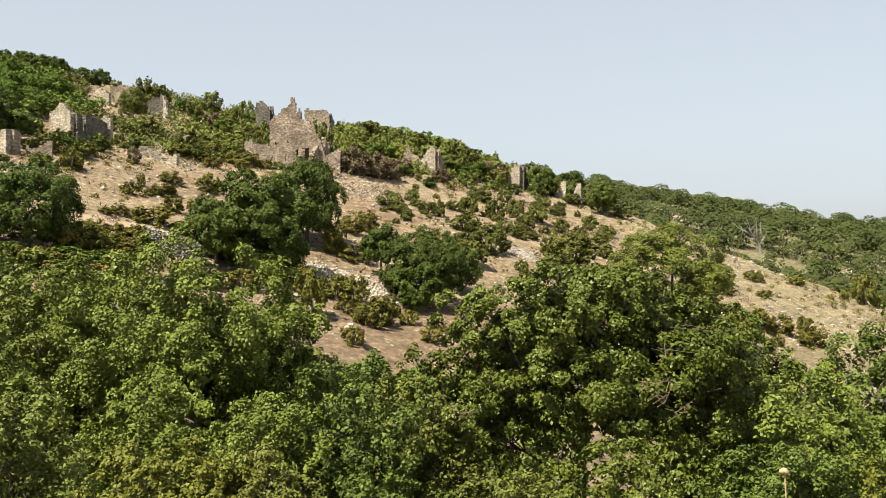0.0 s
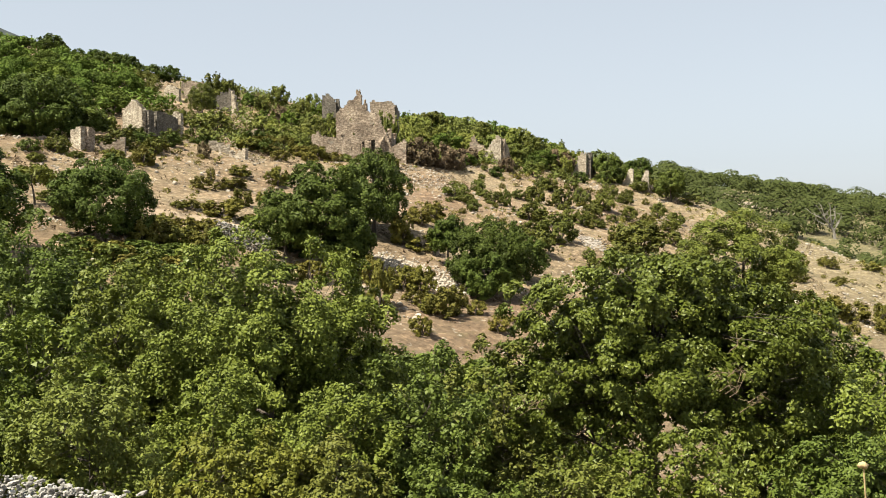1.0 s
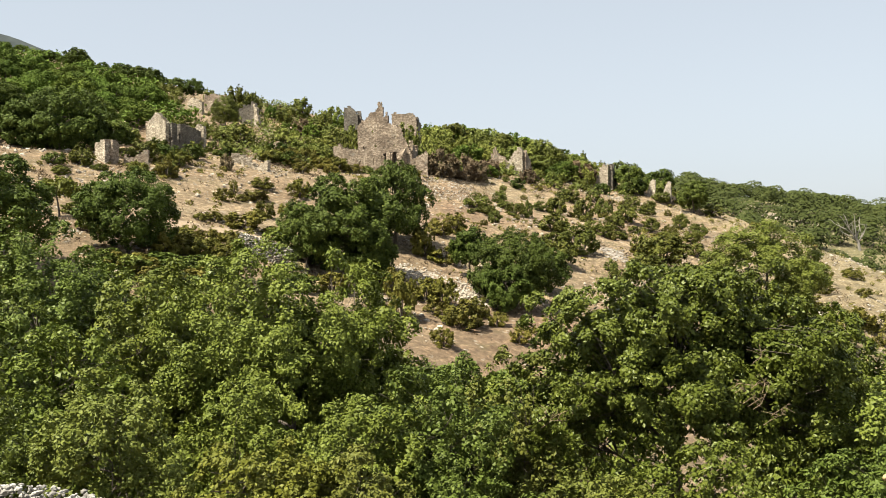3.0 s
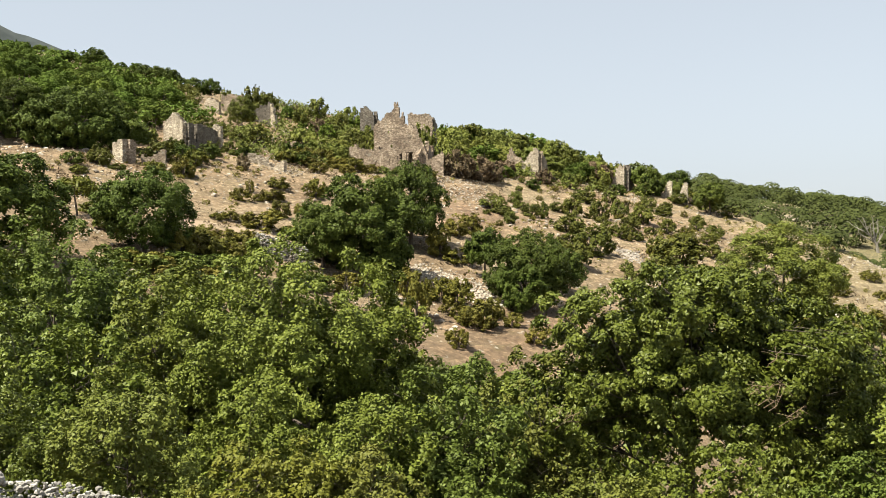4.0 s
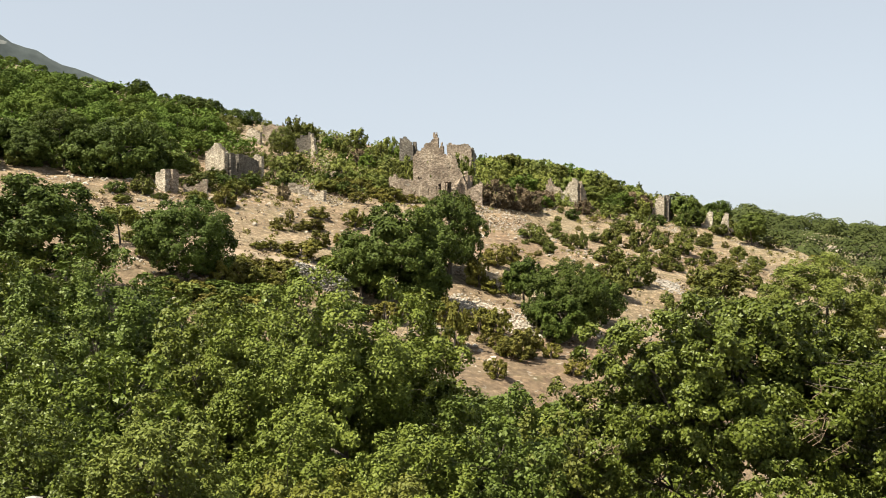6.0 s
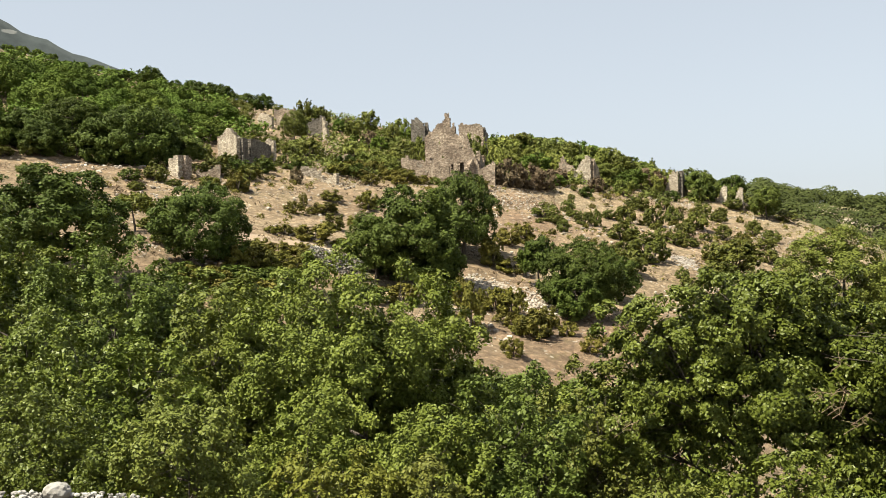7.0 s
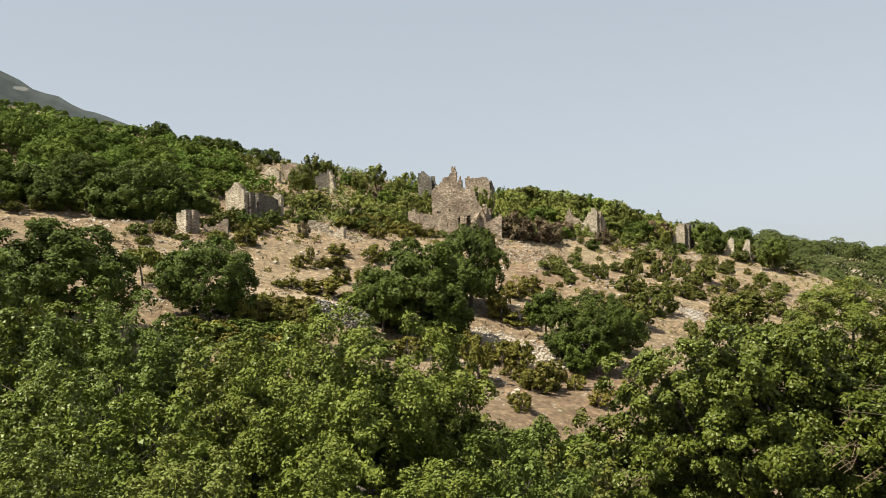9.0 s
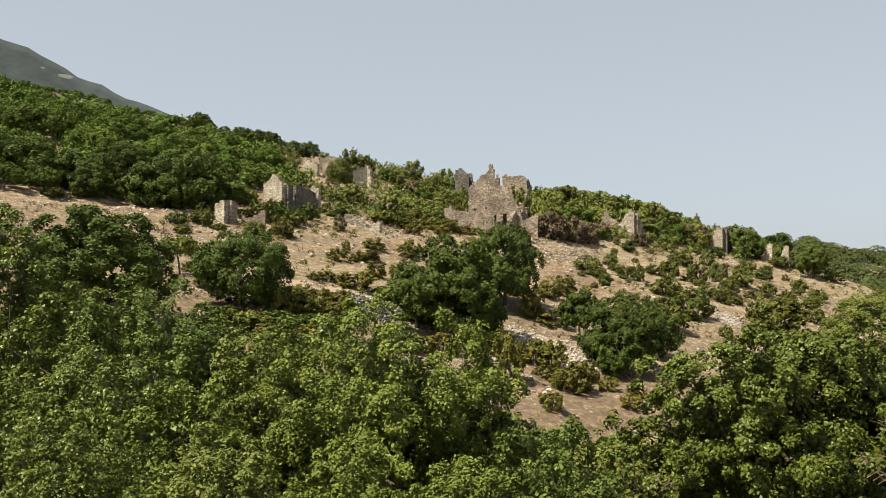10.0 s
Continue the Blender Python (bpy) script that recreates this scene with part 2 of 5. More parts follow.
def track_material():
    m, n, l, b = material("beaten_dirt", 0.95)
    p = place_of(n)
    c = ramp(n, l, noise_tex(n, l, 1.5, 7, 0.7, p), [(0.3, (0.20, 0.148, 0.098)), (0.65, (0.265, 0.205, 0.14))])
    l.new(c, b.inputs["Base Color"])
    bump(n, l, b, noise_tex(n, l, 5.0, 6, 0.7, p), 0.6, 0.1)
    return m


TRACK = track_material()
STRAW = bark_material("dry_straw", (0.285, 0.21, 0.0975), (0.435, 0.345, 0.188))


# ---- mesh helpers ----
def mesh_from(name, verts, faces, mat, smooth=False):
    """One mesh from arrays; faces all with the same number of corners."""
    verts, faces = np.asarray(verts, np.float32), np.asarray(faces, np.int32)
    me = bpy.data.meshes.new(name)
    k = faces.shape[1]
    me.vertices.add(len(verts))
    me.vertices.foreach_set("co", verts.ravel())
    me.loops.add(faces.size)
    me.loops.foreach_set("vertex_index", faces.ravel())
    me.polygons.add(len(faces))
    me.polygons.foreach_set("loop_start", np.arange(0, faces.size, k, dtype=np.int32))
    me.polygons.foreach_set("loop_total", np.full(len(faces), k, np.int32))
    me.update(calc_edges=True)
    me.materials.append(mat)
    me.polygons.foreach_set("use_smooth", np.full(len(faces), smooth))
    return me


def part(name, me, parent, label=""):
    ob = new(name, me)
    ob.parent = parent
    return tagged(ob, label) if label else ob


def unit(v):
    return v / np.maximum(np.linalg.norm(v, axis=-1, keepdims=True), 1e-9)


def tubes(branches, sides=6):
    """Tapered tubes along polylines: each branch is (points, radii)."""
    vs, fs, base = [], [], 0
    ang = np.arange(sides) * 2 * math.pi / sides
    for pts, rad in branches:
        pts = np.asarray(pts, float)
        d = unit(np.gradient(pts, axis=0))
        side = unit(np.cross(d, (0.31, 0.22, 0.12)) + 1e-6)
        other = np.cross(d, side)
        ring = pts[:, None] + np.asarray(rad)[:, None, None] * (np.cos(ang)[None, :, None] * side[:, None] + np.sin(ang)[None, :, None] * other[:, None])
        vs.append(ring.reshape(-1, 3))
        m = len(pts)
        i, j = np.meshgrid(np.arange(m - 1), np.arange(sides), indexing="ij")
        a, b2 = base + i * sides + j, base + i * sides + (j + 1) % sides
        fs.append(np.stack([a, b2, b2 + sides, a + sides], -1).reshape(-1, 4))
        base += m * sides
    return np.concatenate(vs), np.concatenate(fs)


def leaves(rng, clumps, count, size, flat=0.9, up=0.4, wide=0.62, shell=0.45, folded=False, rough=0.55):
    """Leaves round clumps (x, y, z, radius, and the way out of the plant): folded blades close by, three-cornered sprays farther off."""
    clumps = np.asarray(clumps, float)
    if clumps.shape[1] == 4:
        clumps = np.concatenate([clumps, np.tile([0.0, 0.0, 0.6], (len(clumps), 1))], 1)
    w = clumps[:, 3] ** 2
    k = rng.choice(len(clumps), count, p=w / w.sum())
    out = clumps[k, 4:7]
    e = unit(rng.normal(size=(count, 3)) + out * 0.9)
    r = clumps[k, 3] * (shell + (1.08 - shell) * rng.random(count) ** 0.6)
    p = clumps[k, :3] + e * r[:, None] * np.array([1, 1, flat])
    n = unit(e * 0.62 + out * 0.4 + np.array([0, 0, up]) + rng.normal(size=(count, 3)) * rough)
    t = unit(np.cross(n, rng.normal(size=(count, 3))) + np.array([0, 0, -0.15]))
    b = unit(np.cross(n, t))
    s = (size * (0.65 + 0.7 * rng.random(count)))[:, None]
    if folded:
        v = np.stack([p, p + t * s * 0.45 + b * s * wide / 2 - n * s * 0.10, p + t * s - n * s * 0.12, p + t * s * 0.45 - b * s * wide / 2 - n * s * 0.10], 1)
    else:
        v = np.stack([p - b * s * wide * 0.75, p + b * s * wide * 0.75 - n * s * 0.1, p + t * s * 1.15], 1)
    m = v.shape[1]
    return v.reshape(-1, 3), np.arange(count * m).reshape(-1, m)


def crown_of(rng, rx, ry, rz, zc, boughs=18, twigs=13, spread=0.40, low=-0.55, power=2.0, uneven=0.11, deep=0.0):
    """An uneven crown: boughs spread over it, each with its own twig clumps. Gives the boughs' centres and the clumps."""
    k = np.arange(boughs) + 0.5
    up = 1 - (1 - low) * (k + rng.normal(size=boughs) * 0.25) / boughs
    up = np.clip(up, -0.95, 0.99)
    a = k * 2.39996 + rng.normal(size=boughs) * 0.3 + rng.uniform(0, 6.28)
    d = np.stack([np.cos(a) * np.sqrt(1 - up * up), np.sin(a) * np.sqrt(1 - up * up), up], 1)
    full = (np.abs(d) ** power).sum(1) ** (-1 / power)
    rb = spread * rng.uniform(0.7, 1.3, boughs)
    heart = d * (full * (1 - 0.8 * rb) * (1 + uneven * rng.normal(size=boughs)).clip(0.7, 1.12))[:, None]
    heart = heart * np.where(rng.random(boughs) < deep, rng.uniform(0.45, 0.8, boughs), 1.0)[:, None]
    size, at = np.array([rx, ry, rz]), np.array([0, 0, zc])
    mean = (rx * ry * rz) ** (1 / 3)
    rows = []
    for c, r, way in zip(heart, rb, d):
        e = unit(rng.normal(size=(twigs, 3)) + way * 0.9 + (0, 0, 0.25))
        rc = r * rng.uniform(0.18, 0.42, twigs)
        q = (c + e * (r * rng.uniform(0.72, 1.06, twigs) - rc * 0.5)[:, None]) * size + at
        rows.append(np.concatenate([q, (rc * mean)[:, None], unit(e * 0.7 + way * 0.5)], 1))
    return heart * size + at, np.concatenate(rows)


def crown_leaves(rng, cl, count, leaf, folded=False, inner=0.30, zc=0.0, rough=0.55):
    """The leaves of a crown, and larger, sparser ones that close its shaded inside."""
    v, f = leaves(rng, cl, count, leaf, folded=folded, rough=rough)
    core = cl.copy()
    core[:, :3] = (core[:, :3] - (0, 0, zc)) * 0.74 + (0, 0, zc)
    iv, jf = leaves(rng, core, int(count * inner), leaf * 1.25, shell=0.0, folded=folded, wide=0.7)
    return np.concatenate([v, iv]), np.concatenate([f, jf + len(v)])


def limbs(rng, clumps, foot, fork, thick, bend=0.25):
    """A trunk that runs on as a leader; boughs leave it at different heights and reach the clumps."""
    c = np.asarray(clumps)[:, :3]
    peak = max(fork + 0.3, c[:, 2].mean() + 0.25 * (c[:, 2].max() - c[:, 2].mean()))
    lean = rng.normal(size=2) * bend * 0.8
    spine = np.array([(0, 0, foot), (0.03, 0.02, (foot + fork) / 2), (lean[0] * 0.4, lean[1] * 0.4, fork), (lean[0], lean[1], (fork + peak) / 2), (lean[0] * 1.3, lean[1] * 0.8, peak)])
    out = [(spine, [thick * 1.25, thick, thick * 0.85, thick * 0.5, thick * 0.2])]
    nb = max(4, min(10, len(c) // 5))
    seeds = c[rng.choice(len(c), nb, replace=False)]
    owner = np.argmin(((c[:, None] - seeds[None]) ** 2).sum(-1), 1)
    for i in range(nb):
        mine = c[owner == i]
        mid_z = mine[:, 2].mean()
        h = float(np.clip(mid_z - rng.uniform(0.3, 0.6) * np.hypot(*mine[:, :2].mean(0)), fork * 0.75, peak))
        start = np.array([np.interp(h, spine[:, 2], spine[:, 0]), np.interp(h, spine[:, 2], spine[:, 1]), h])
        end = start + (mine.mean(0) - start) * 0.5
        mid = (start + end) / 2 + rng.normal(size=3) * bend
        out.append(([start, mid, end], [thick * 0.42, thick * 0.26, thick * 0.13]))
        for q in mine:
            m2 = (end + q) / 2 + rng.normal(size=3) * bend * 0.8
            out.append(([end, m2, q], [thick * 0.11, thick * 0.07, thick * 0.03]))
    return out


def ground_z(x, y):
    return float(land(x, y))


# ---- terrain ----
def soft(s, w):
    return w * np.logaddexp(0.0, np.asarray(s, float) / w)


def land(x, y):
    """Height of the ground: a near bank, a valley, the hill with the ruins, a farther ridge."""
    x, y = np.asarray(x, float), np.asarray(y, float)
    hill = -22.0 - 0.245 * x + 0.207 * y
    step = np.clip((x - 22.0) / 36.0, 0.0, 1.0)
    crest = 180.0 - 36.0 * step * step * (3.0 - 2.0 * step)
    hill = hill - 0.36 * soft(y - crest, 2.5)
    hill = hill + 0.35 * np.sin(x * 0.21 + 1.0) * np.sin(y * 0.17 + 0.4) + 0.18 * np.sin(x * 0.53 - y * 0.31)
    ahead = np.maximum(y, 0.0)
    bank = -1.6 - 0.17 * ahead - 0.55 * soft(ahead - 15.0, 1.2) + 0.65 * soft(ahead - 24.0, 1.5)
    far = 21.5 - 0.155 * (x - 56.0) - 0.25 * np.sqrt((y - 330.0) ** 2 + 400.0)
    h = bank + soft(hill - bank, 1.0)
    h = h + soft(far - h, 2.0)
    return np.maximum(np.minimum(h, 60.0), -60.0)


# ---- ground ----
def spaced(*runs):
    out = []
    for a, b, step in runs:
        out += list(np.arange(a, b, step))
    return np.array(out + [runs[-1][1]])


def build_ground():
    xs = spaced((-3000, -400, 200), (-400, -130, 15), (-130, 95, 1.5), (95, 240, 4), (240, 400, 20), (400, 3000, 200))
    ys = spaced((-600, -60, 60), (-60, 8, 4), (8, 190, 1.5), (190, 400, 4), (400, 600, 25), (600, 4000, 300))
    X, Y = np.meshgrid(xs, ys)
    Z = land(X, Y)
    rough = 0.05 * np.sin(X * 1.9 + Y * 0.7) + 0.05 * np.sin(Y * 2.3 - X * 1.1) + 0.06 * np.sin(X * 0.9 + 2.1 * np.sin(Y * 0.6))
    Z = Z + rough * ((Y > 8) & (Y < 400))
    w, h = len(xs), len(ys)
    i, j = np.meshgrid(np.arange(h - 1), np.arange(w - 1), indexing="ij")
    a = i * w + j
    me = mesh_from("ground", np.stack([X, Y, Z], -1).reshape(-1, 3), np.stack([a, a + 1, a + w + 1, a + w], -1).reshape(-1, 4), EARTH, True)
    tagged(new("ground", me), "dry tan hillside of bare earth and stones", "ground", kind="structure")


build_ground()


def build_mountain():
    """A wooded mountain flank far off, falling to the right."""
    az = np.radians(np.linspace(-75, 10, 140))
    up = np.linspace(0, 1, 40)
    A, U = np.meshgrid(az, up)
    deg = np.degrees(A)
    tall = np.interp(deg, [-75, -50, -38, -34.2, -32.5, -30.6, -28.6, -25.7, -21, -10, 10], [14, 17, 14.9, 13.8, 13.25, 12.3, 11.5, 10.5, 8.9, 5, 1])
    tall = tall + 0.04 * np.sin(deg * 2.1) + 0.05 * np.sin(deg * 7.3 + 1) + 0.03 * np.sin(deg * 17.0)
    D = 2300 + 900 * U
    elev = tall * U
    rip = 12 * np.sin(deg * 3.1 + U * 9) * U * (1 - U)
    Z = D * np.tan(np.radians(elev)) - 60 * (1 - U) + rip
    V = np.stack([D * np.sin(A), D * np.cos(A), Z], -1)
    h, w = A.shape
    back = V[-1].copy()
    back[:, 1] += 600
    back[:, 2] -= 500
    V = np.concatenate([V, back[None]])
    i, j = np.meshgrid(np.arange(h), np.arange(w - 1), indexing="ij")
    a = i * w + j
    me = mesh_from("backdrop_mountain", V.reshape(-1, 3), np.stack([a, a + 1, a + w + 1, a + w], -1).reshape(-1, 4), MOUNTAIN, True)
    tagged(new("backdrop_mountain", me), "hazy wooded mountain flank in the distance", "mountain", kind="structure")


build_mountain()


# ---- ruins ----
def ruin_wall(name, p0, p1, base, profile, parent, openings=(), thick=0.55, cell=0.24, mat=None, seed=0, ragged=0.35, label=""):
    """A broken masonry wall from p0 to p1. profile: (metres along, height above base); openings: (from, to, low, high)."""
    rng = np.random.default_rng(seed)
    p0, p1 = np.array(p0, float), np.array(p1, float)
    length = float(np.linalg.norm(p1 - p0))
    along = (p1 - p0) / length
    out = np.array([along[1], -along[0]])
    prof = np.array(profile, float)
    nx = max(2, int(round(length / cell)))
    tall = prof[:, 1].max() + 1.2
    nz = int(tall / cell) + 1
    s = (np.arange(nx) + 0.5) * length / nx
    top = np.interp(s, prof[:, 0], prof[:, 1])
    top = top + 0.7 * ragged * (np.convolve(rng.normal(size=nx + 2), [0.2, 0.6, 0.2], "valid"))[:nx]
    foot = 0.6
    z = (np.arange(nz) + 0.5) * cell - foot
    keep = z[None, :] < top[:, None]
    for a, b, lo, hi in openings:
        wob = rng.normal(size=(nx, nz)) * 0.06
        keep &= ~((s[:, None] > a + wob) & (s[:, None] < b + wob) & (z[None, :] > lo) & (z[None, :] < hi))
    vid, verts, faces = {}, [], []
    shift = parent.location

    def vert(i, k, side):
        key = (i, k, side)
        if key not in vid:
            j = rng.normal(size=3) * (0.04, 0.010, 0.035)
            q = p0 + along * (i * length / nx + j[0]) + out * ((0.5 if side else -0.5) * thick + j[1])
            vid[key] = len(verts)
            verts.append((q[0] - shift[0], q[1] - shift[1], base - foot + k * cell + j[2] - shift[2]))
        return vid[key]

    for i in range(nx):
        for k in range(nz):
            if not keep[i, k]:
                continue
            faces.append([vert(i, k, 1), vert(i + 1, k, 1), vert(i + 1, k + 1, 1), vert(i, k + 1, 1)])
            faces.append([vert(i + 1, k, 0), vert(i, k, 0), vert(i, k + 1, 0), vert(i + 1, k + 1, 0)])
            for di, dk, e in ((-1, 0, ((i, k), (i, k + 1))), (1, 0, ((i + 1, k + 1), (i + 1, k))), (0, 1, ((i, k + 1), (i + 1, k + 1))), (0, -1, ((i + 1, k), (i, k)))):
                ii, kk = i + di, k + dk
                if 0 <= ii < nx and 0 <= kk < nz and keep[ii, kk]:
                    continue
                (a, b), (c, d) = e
                faces.append([vert(a, b, 0), vert(a, b, 1), vert(c, d, 1), vert(c, d, 0)])
    return part(name, mesh_from(name, verts, faces, mat or STONE), parent, label)


def ruin(label, x, y):
    ob = new("ruined_house")
    ob.location = (x, y, ground_z(x, y))
    return tagged(ob, label, "ruin", group="ruined houses of the village")


def build_ruins():
    # the tall house with the stepped, broken facade
    h = ruin("tall roofless stone house with a jagged stepped facade", -18, 136)
    ruin_wall("facade", (-22.55, 136), (-13.35, 136), 10.3,
              [(0, 6.0), (0.3, 6.8), (1.2, 7.2), (1.5, 7.6), (1.75, 8.1), (2.4, 8.2), (2.68, 8.6), (2.74, 9.4), (3.3, 9.4), (3.36, 7.9), (3.6, 6.9), (3.75, 8.1), (3.98, 8.0), (4.1, 6.9), (4.5, 6.4), (5.2, 6.2), (5.7, 5.8), (6.0, 4.9), (6.5, 3.9), (6.95, 2.9), (7.25, 1.9), (8.2, 2.2), (8.9, 2.75), (9.2, 2.5)],
              h, [(0.7, 1.0, 3.3, 3.7), (2.2, 2.5, 3.5, 3.9), (4.5, 4.8, 3.4, 3.8), (3.45, 3.8, 1.5, 2.6), (4.05, 5.15, -0.6, 2.75), (1.4, 1.7, 1.4, 2.3), (3.0, 3.2, 4.6, 4.9), (1.9, 2.1, 5.4, 5.7), (4.9, 5.1, 4.5, 4.8)], seed=1, ragged=0.22, cell=0.17)
    ruin_wall("front_wall", (-25.2, 133), (-19.0, 133), 10.3, [(0, 3.4), (0.9, 3.6), (1.05, 3.1), (3.3, 2.9), (5.1, 2.45), (6.2, 2.0)],
              h, [(3.35, 3.75, 0.4, 1.6), (5.0, 5.45, 0.9, 2.0)], seed=2, ragged=0.2, cell=0.18)
    ruin_wall("side_wall", (-25.1, 133.3), (-24.9, 139), 10.6, [(0, 3.2), (3, 2.4), (5.7, 3.5)], h, seed=3)
    ruin_wall("side_wall", (-18.2, 133.3), (-18.2, 135.7), 10.0, [(0, 2.8), (1.0, 2.0), (2.4, 3.0)], h, seed=4)
    ruin_wall("side_wall", (-22.3, 136.3), (-22.1, 143), 11.0, [(0, 4.6), (2, 4.0), (4, 4.4), (6.7, 2.4)], h, seed=5)
    ruin_wall("side_wall", (-15.6, 136.3), (-15.2, 143), 10.4, [(0, 4.0), (2, 3.0), (4, 3.6), (6.7, 2.0)], h, seed=6)
    # wall added close behind the doorway so that the opening stays dark
    ruin_wall("doorway_backing", (-19.4, 137.3), (-16.2, 137.3), 10.4, [(0, 2.8), (1.5, 3.2), (3.2, 2.4)], h, seed=36)
    ruin_wall("buttress", (-17.2, 134.6), (-16.3, 135.6), 9.9, [(0, 1.2), (0.5, 2.4), (0.9, 3.6), (1.3, 3.3)], h, seed=7)
    # the houses behind it
    h = ruin("square block of grey ruined wall behind the tall house", -18, 148)
    ruin_wall("facade", (-19.6, 148), (-16.1, 148), 12.6, [(0, 7.2), (0.4, 7.4), (2.0, 7.0), (3.0, 6.9), (3.5, 6.5)], h, seed=8, ragged=0.12, mat=STONE)
    # shade is in this side's colour; the sunlit front has lighter masonry
    ruin_wall("side_wall", (-16.2, 148.3), (-16.0, 153), 12.6, [(0, 6.8), (2.5, 6.0), (4.7, 4.0)], h, seed=9, mat=STONE_GREY_SHADED)
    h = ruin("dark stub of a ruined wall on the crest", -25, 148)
    ruin_wall("facade", (-26.5, 148), (-24.5, 148), 14.6, [(0, 6.4), (0.9, 6.3), (1.4, 5.6), (2.0, 4.9)], h, seed=10, mat=STONE_GREY_SHADED)
    ruin_wall("side_wall", (-24.4, 148.3), (-24.3, 152), 14.6, [(0, 5.4), (2, 4.2), (3.7, 2.5)], h, seed=11, mat=STONE_GREY_SHADED)
    # the gabled house, its pale end wall turned to the sun
    h = ruin("gabled stone house ruin with a pale sunlit end wall", -42, 117)
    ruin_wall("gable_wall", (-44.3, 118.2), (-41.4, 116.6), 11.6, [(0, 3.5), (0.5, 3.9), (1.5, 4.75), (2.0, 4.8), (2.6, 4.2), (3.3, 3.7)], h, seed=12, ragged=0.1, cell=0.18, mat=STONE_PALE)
    # side away from the sun: its shade is put into the darker masonry
    ruin_wall("side_wall", (-41.15, 116.8), (-39.3, 121.6), 11.6, [(0, 3.6), (0.8, 3.4), (0.9, 1.6), (1.4, 1.3), (1.5, 3.5), (3.2, 3.4), (5.2, 3.0)], h, seed=13, ragged=0.12, cell=0.18, mat=STONE_GREY_SHADED)
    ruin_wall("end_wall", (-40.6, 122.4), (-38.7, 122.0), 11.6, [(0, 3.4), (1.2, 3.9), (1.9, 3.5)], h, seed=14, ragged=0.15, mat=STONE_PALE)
    ruin_wall("side_wall", (-44.5, 118.6), (-42.2, 123.6), 12.4, [(0, 3.4), (2.0, 2.6), (5.4, 3.0)], h, seed=15)
    # the long ruin on the skyline
    h = ruin("long weathered house ruin on the skyline", -46, 150)
    ruin_wall("facade", (-50.2, 150.6), (-47.7, 149.6), 18.6, [(0, 3.9), (0.7, 4.4), (1.7, 4.2), (2.7, 3.6)], h, seed=16, ragged=0.15, mat=STONE_PALE)
    ruin_wall("back_wall", (-48.6, 153.4), (-44.1, 153.0), 18.4, [(0, 5.5), (1.2, 5.7), (2.6, 5.4), (3.6, 5.1), (4.5, 4.6)], h, [(2.0, 2.5, 3.4, 4.3)], seed=17, ragged=0.2, mat=STONE)
    ruin_wall("end_wall", (-42.6, 150.0), (-39.9, 150.2), 17.4, [(0, 3.8), (1.1, 4.3), (1.9, 4.2), (2.2, 4.8), (2.7, 4.5)], h, seed=18, ragged=0.2, mat=STONE_GREY_SHADED)
    ruin_wall("wall_shard", (-40.0, 149.6), (-39.0, 149.2), 17.4, [(0, 4.6), (0.35, 4.1), (0.6, 3.0), (1.05, 1.4)], h, seed=42, ragged=0.2, mat=STONE_PALE)
    # the hut
    h = ruin("small square pale stone hut without a roof", -42, 100)
    ruin_wall("front_wall", (-42.9, 100.5), (-41.6, 99.85), 9.2, [(0, 2.1), (1.4, 2.25)], h, seed=19, ragged=0.08, mat=STONE_PALE)
    ruin_wall("side_wall", (-41.42, 100.15), (-41.25, 101.3), 9.2, [(0, 2.25), (1.1, 2.1)], h, seed=20, ragged=0.1, mat=STONE)
    ruin_wall("garden_wall", (-40.8, 102.2), (-38.4, 102.6), 9.3, [(0, 0.7), (0.9, 0.5), (1.3, 0.9), (2.1, 1.2)], h, seed=21, ragged=0.15)
    # low footings
    h = ruin("low broken footing of a fallen house", -31, 117)
    ruin_wall("low_wall", (-33.8, 116.0), (-31.5, 116.6), 9.4, [(0, 2.4), (0.8, 2.0), (2.4, 1.3)], h, seed=22, ragged=0.3, mat=STONE_PALE)
    ruin_wall("low_wall", (-31.4, 116.4), (-29.3, 115.4), 8.9, [(0, 1.2), (1.2, 1.0), (2.3, 1.5)], h, seed=23, ragged=0.25, mat=STONE_PALE)
    h = ruin("low heap of broken wall among the scrub", -34, 134)
    ruin_wall("low_wall", (-36.4, 134.6), (-33.6, 133.8), 13.2, [(0, 1.0), (0.8, 1.8), (1.6, 1.2), (2.9, 0.9)], h, seed=40, ragged=0.35, mat=STONE_PALE)
    ruin_wall("low_wall", (-33.4, 133.9), (-32.6, 136.2), 13.2, [(0, 0.9), (1.0, 1.5), (2.4, 0.7)], h, seed=41, ragged=0.3)
    # the two-piece ruin beyond the tall house
    h = ruin("ruined house with two standing wall stumps among shrubs", -3, 157)
    ruin_wall("facade", (-6.0, 157), (-3.4, 156.6), 10.8, [(0, 2.6), (0.5, 4.4), (0.9, 4.7), (1.3, 3.7), (1.9, 3.2), (2.2, 3.5), (2.6, 2.3)], h, seed=24, ragged=0.35)
    ruin_wall("facade", (-3.5, 156.5), (-1.1, 155.8), 10.4, [(0, 2.4), (0.6, 3.4), (1.4, 4.4), (2.4, 4.7)], h, [(0.5, 0.9, 0.9, 1.9)], seed=25, ragged=0.25, mat=STONE_PALE)
    ruin_wall("side_wall", (-0.9, 155.9), (0.2, 160), 10.2, [(0, 4.6), (1.5, 4.0), (4.2, 2.0)], h, seed=26)
    # the pillar-like stump
    h = ruin("leaning stump of a wall with rubble at its foot", 12, 166)
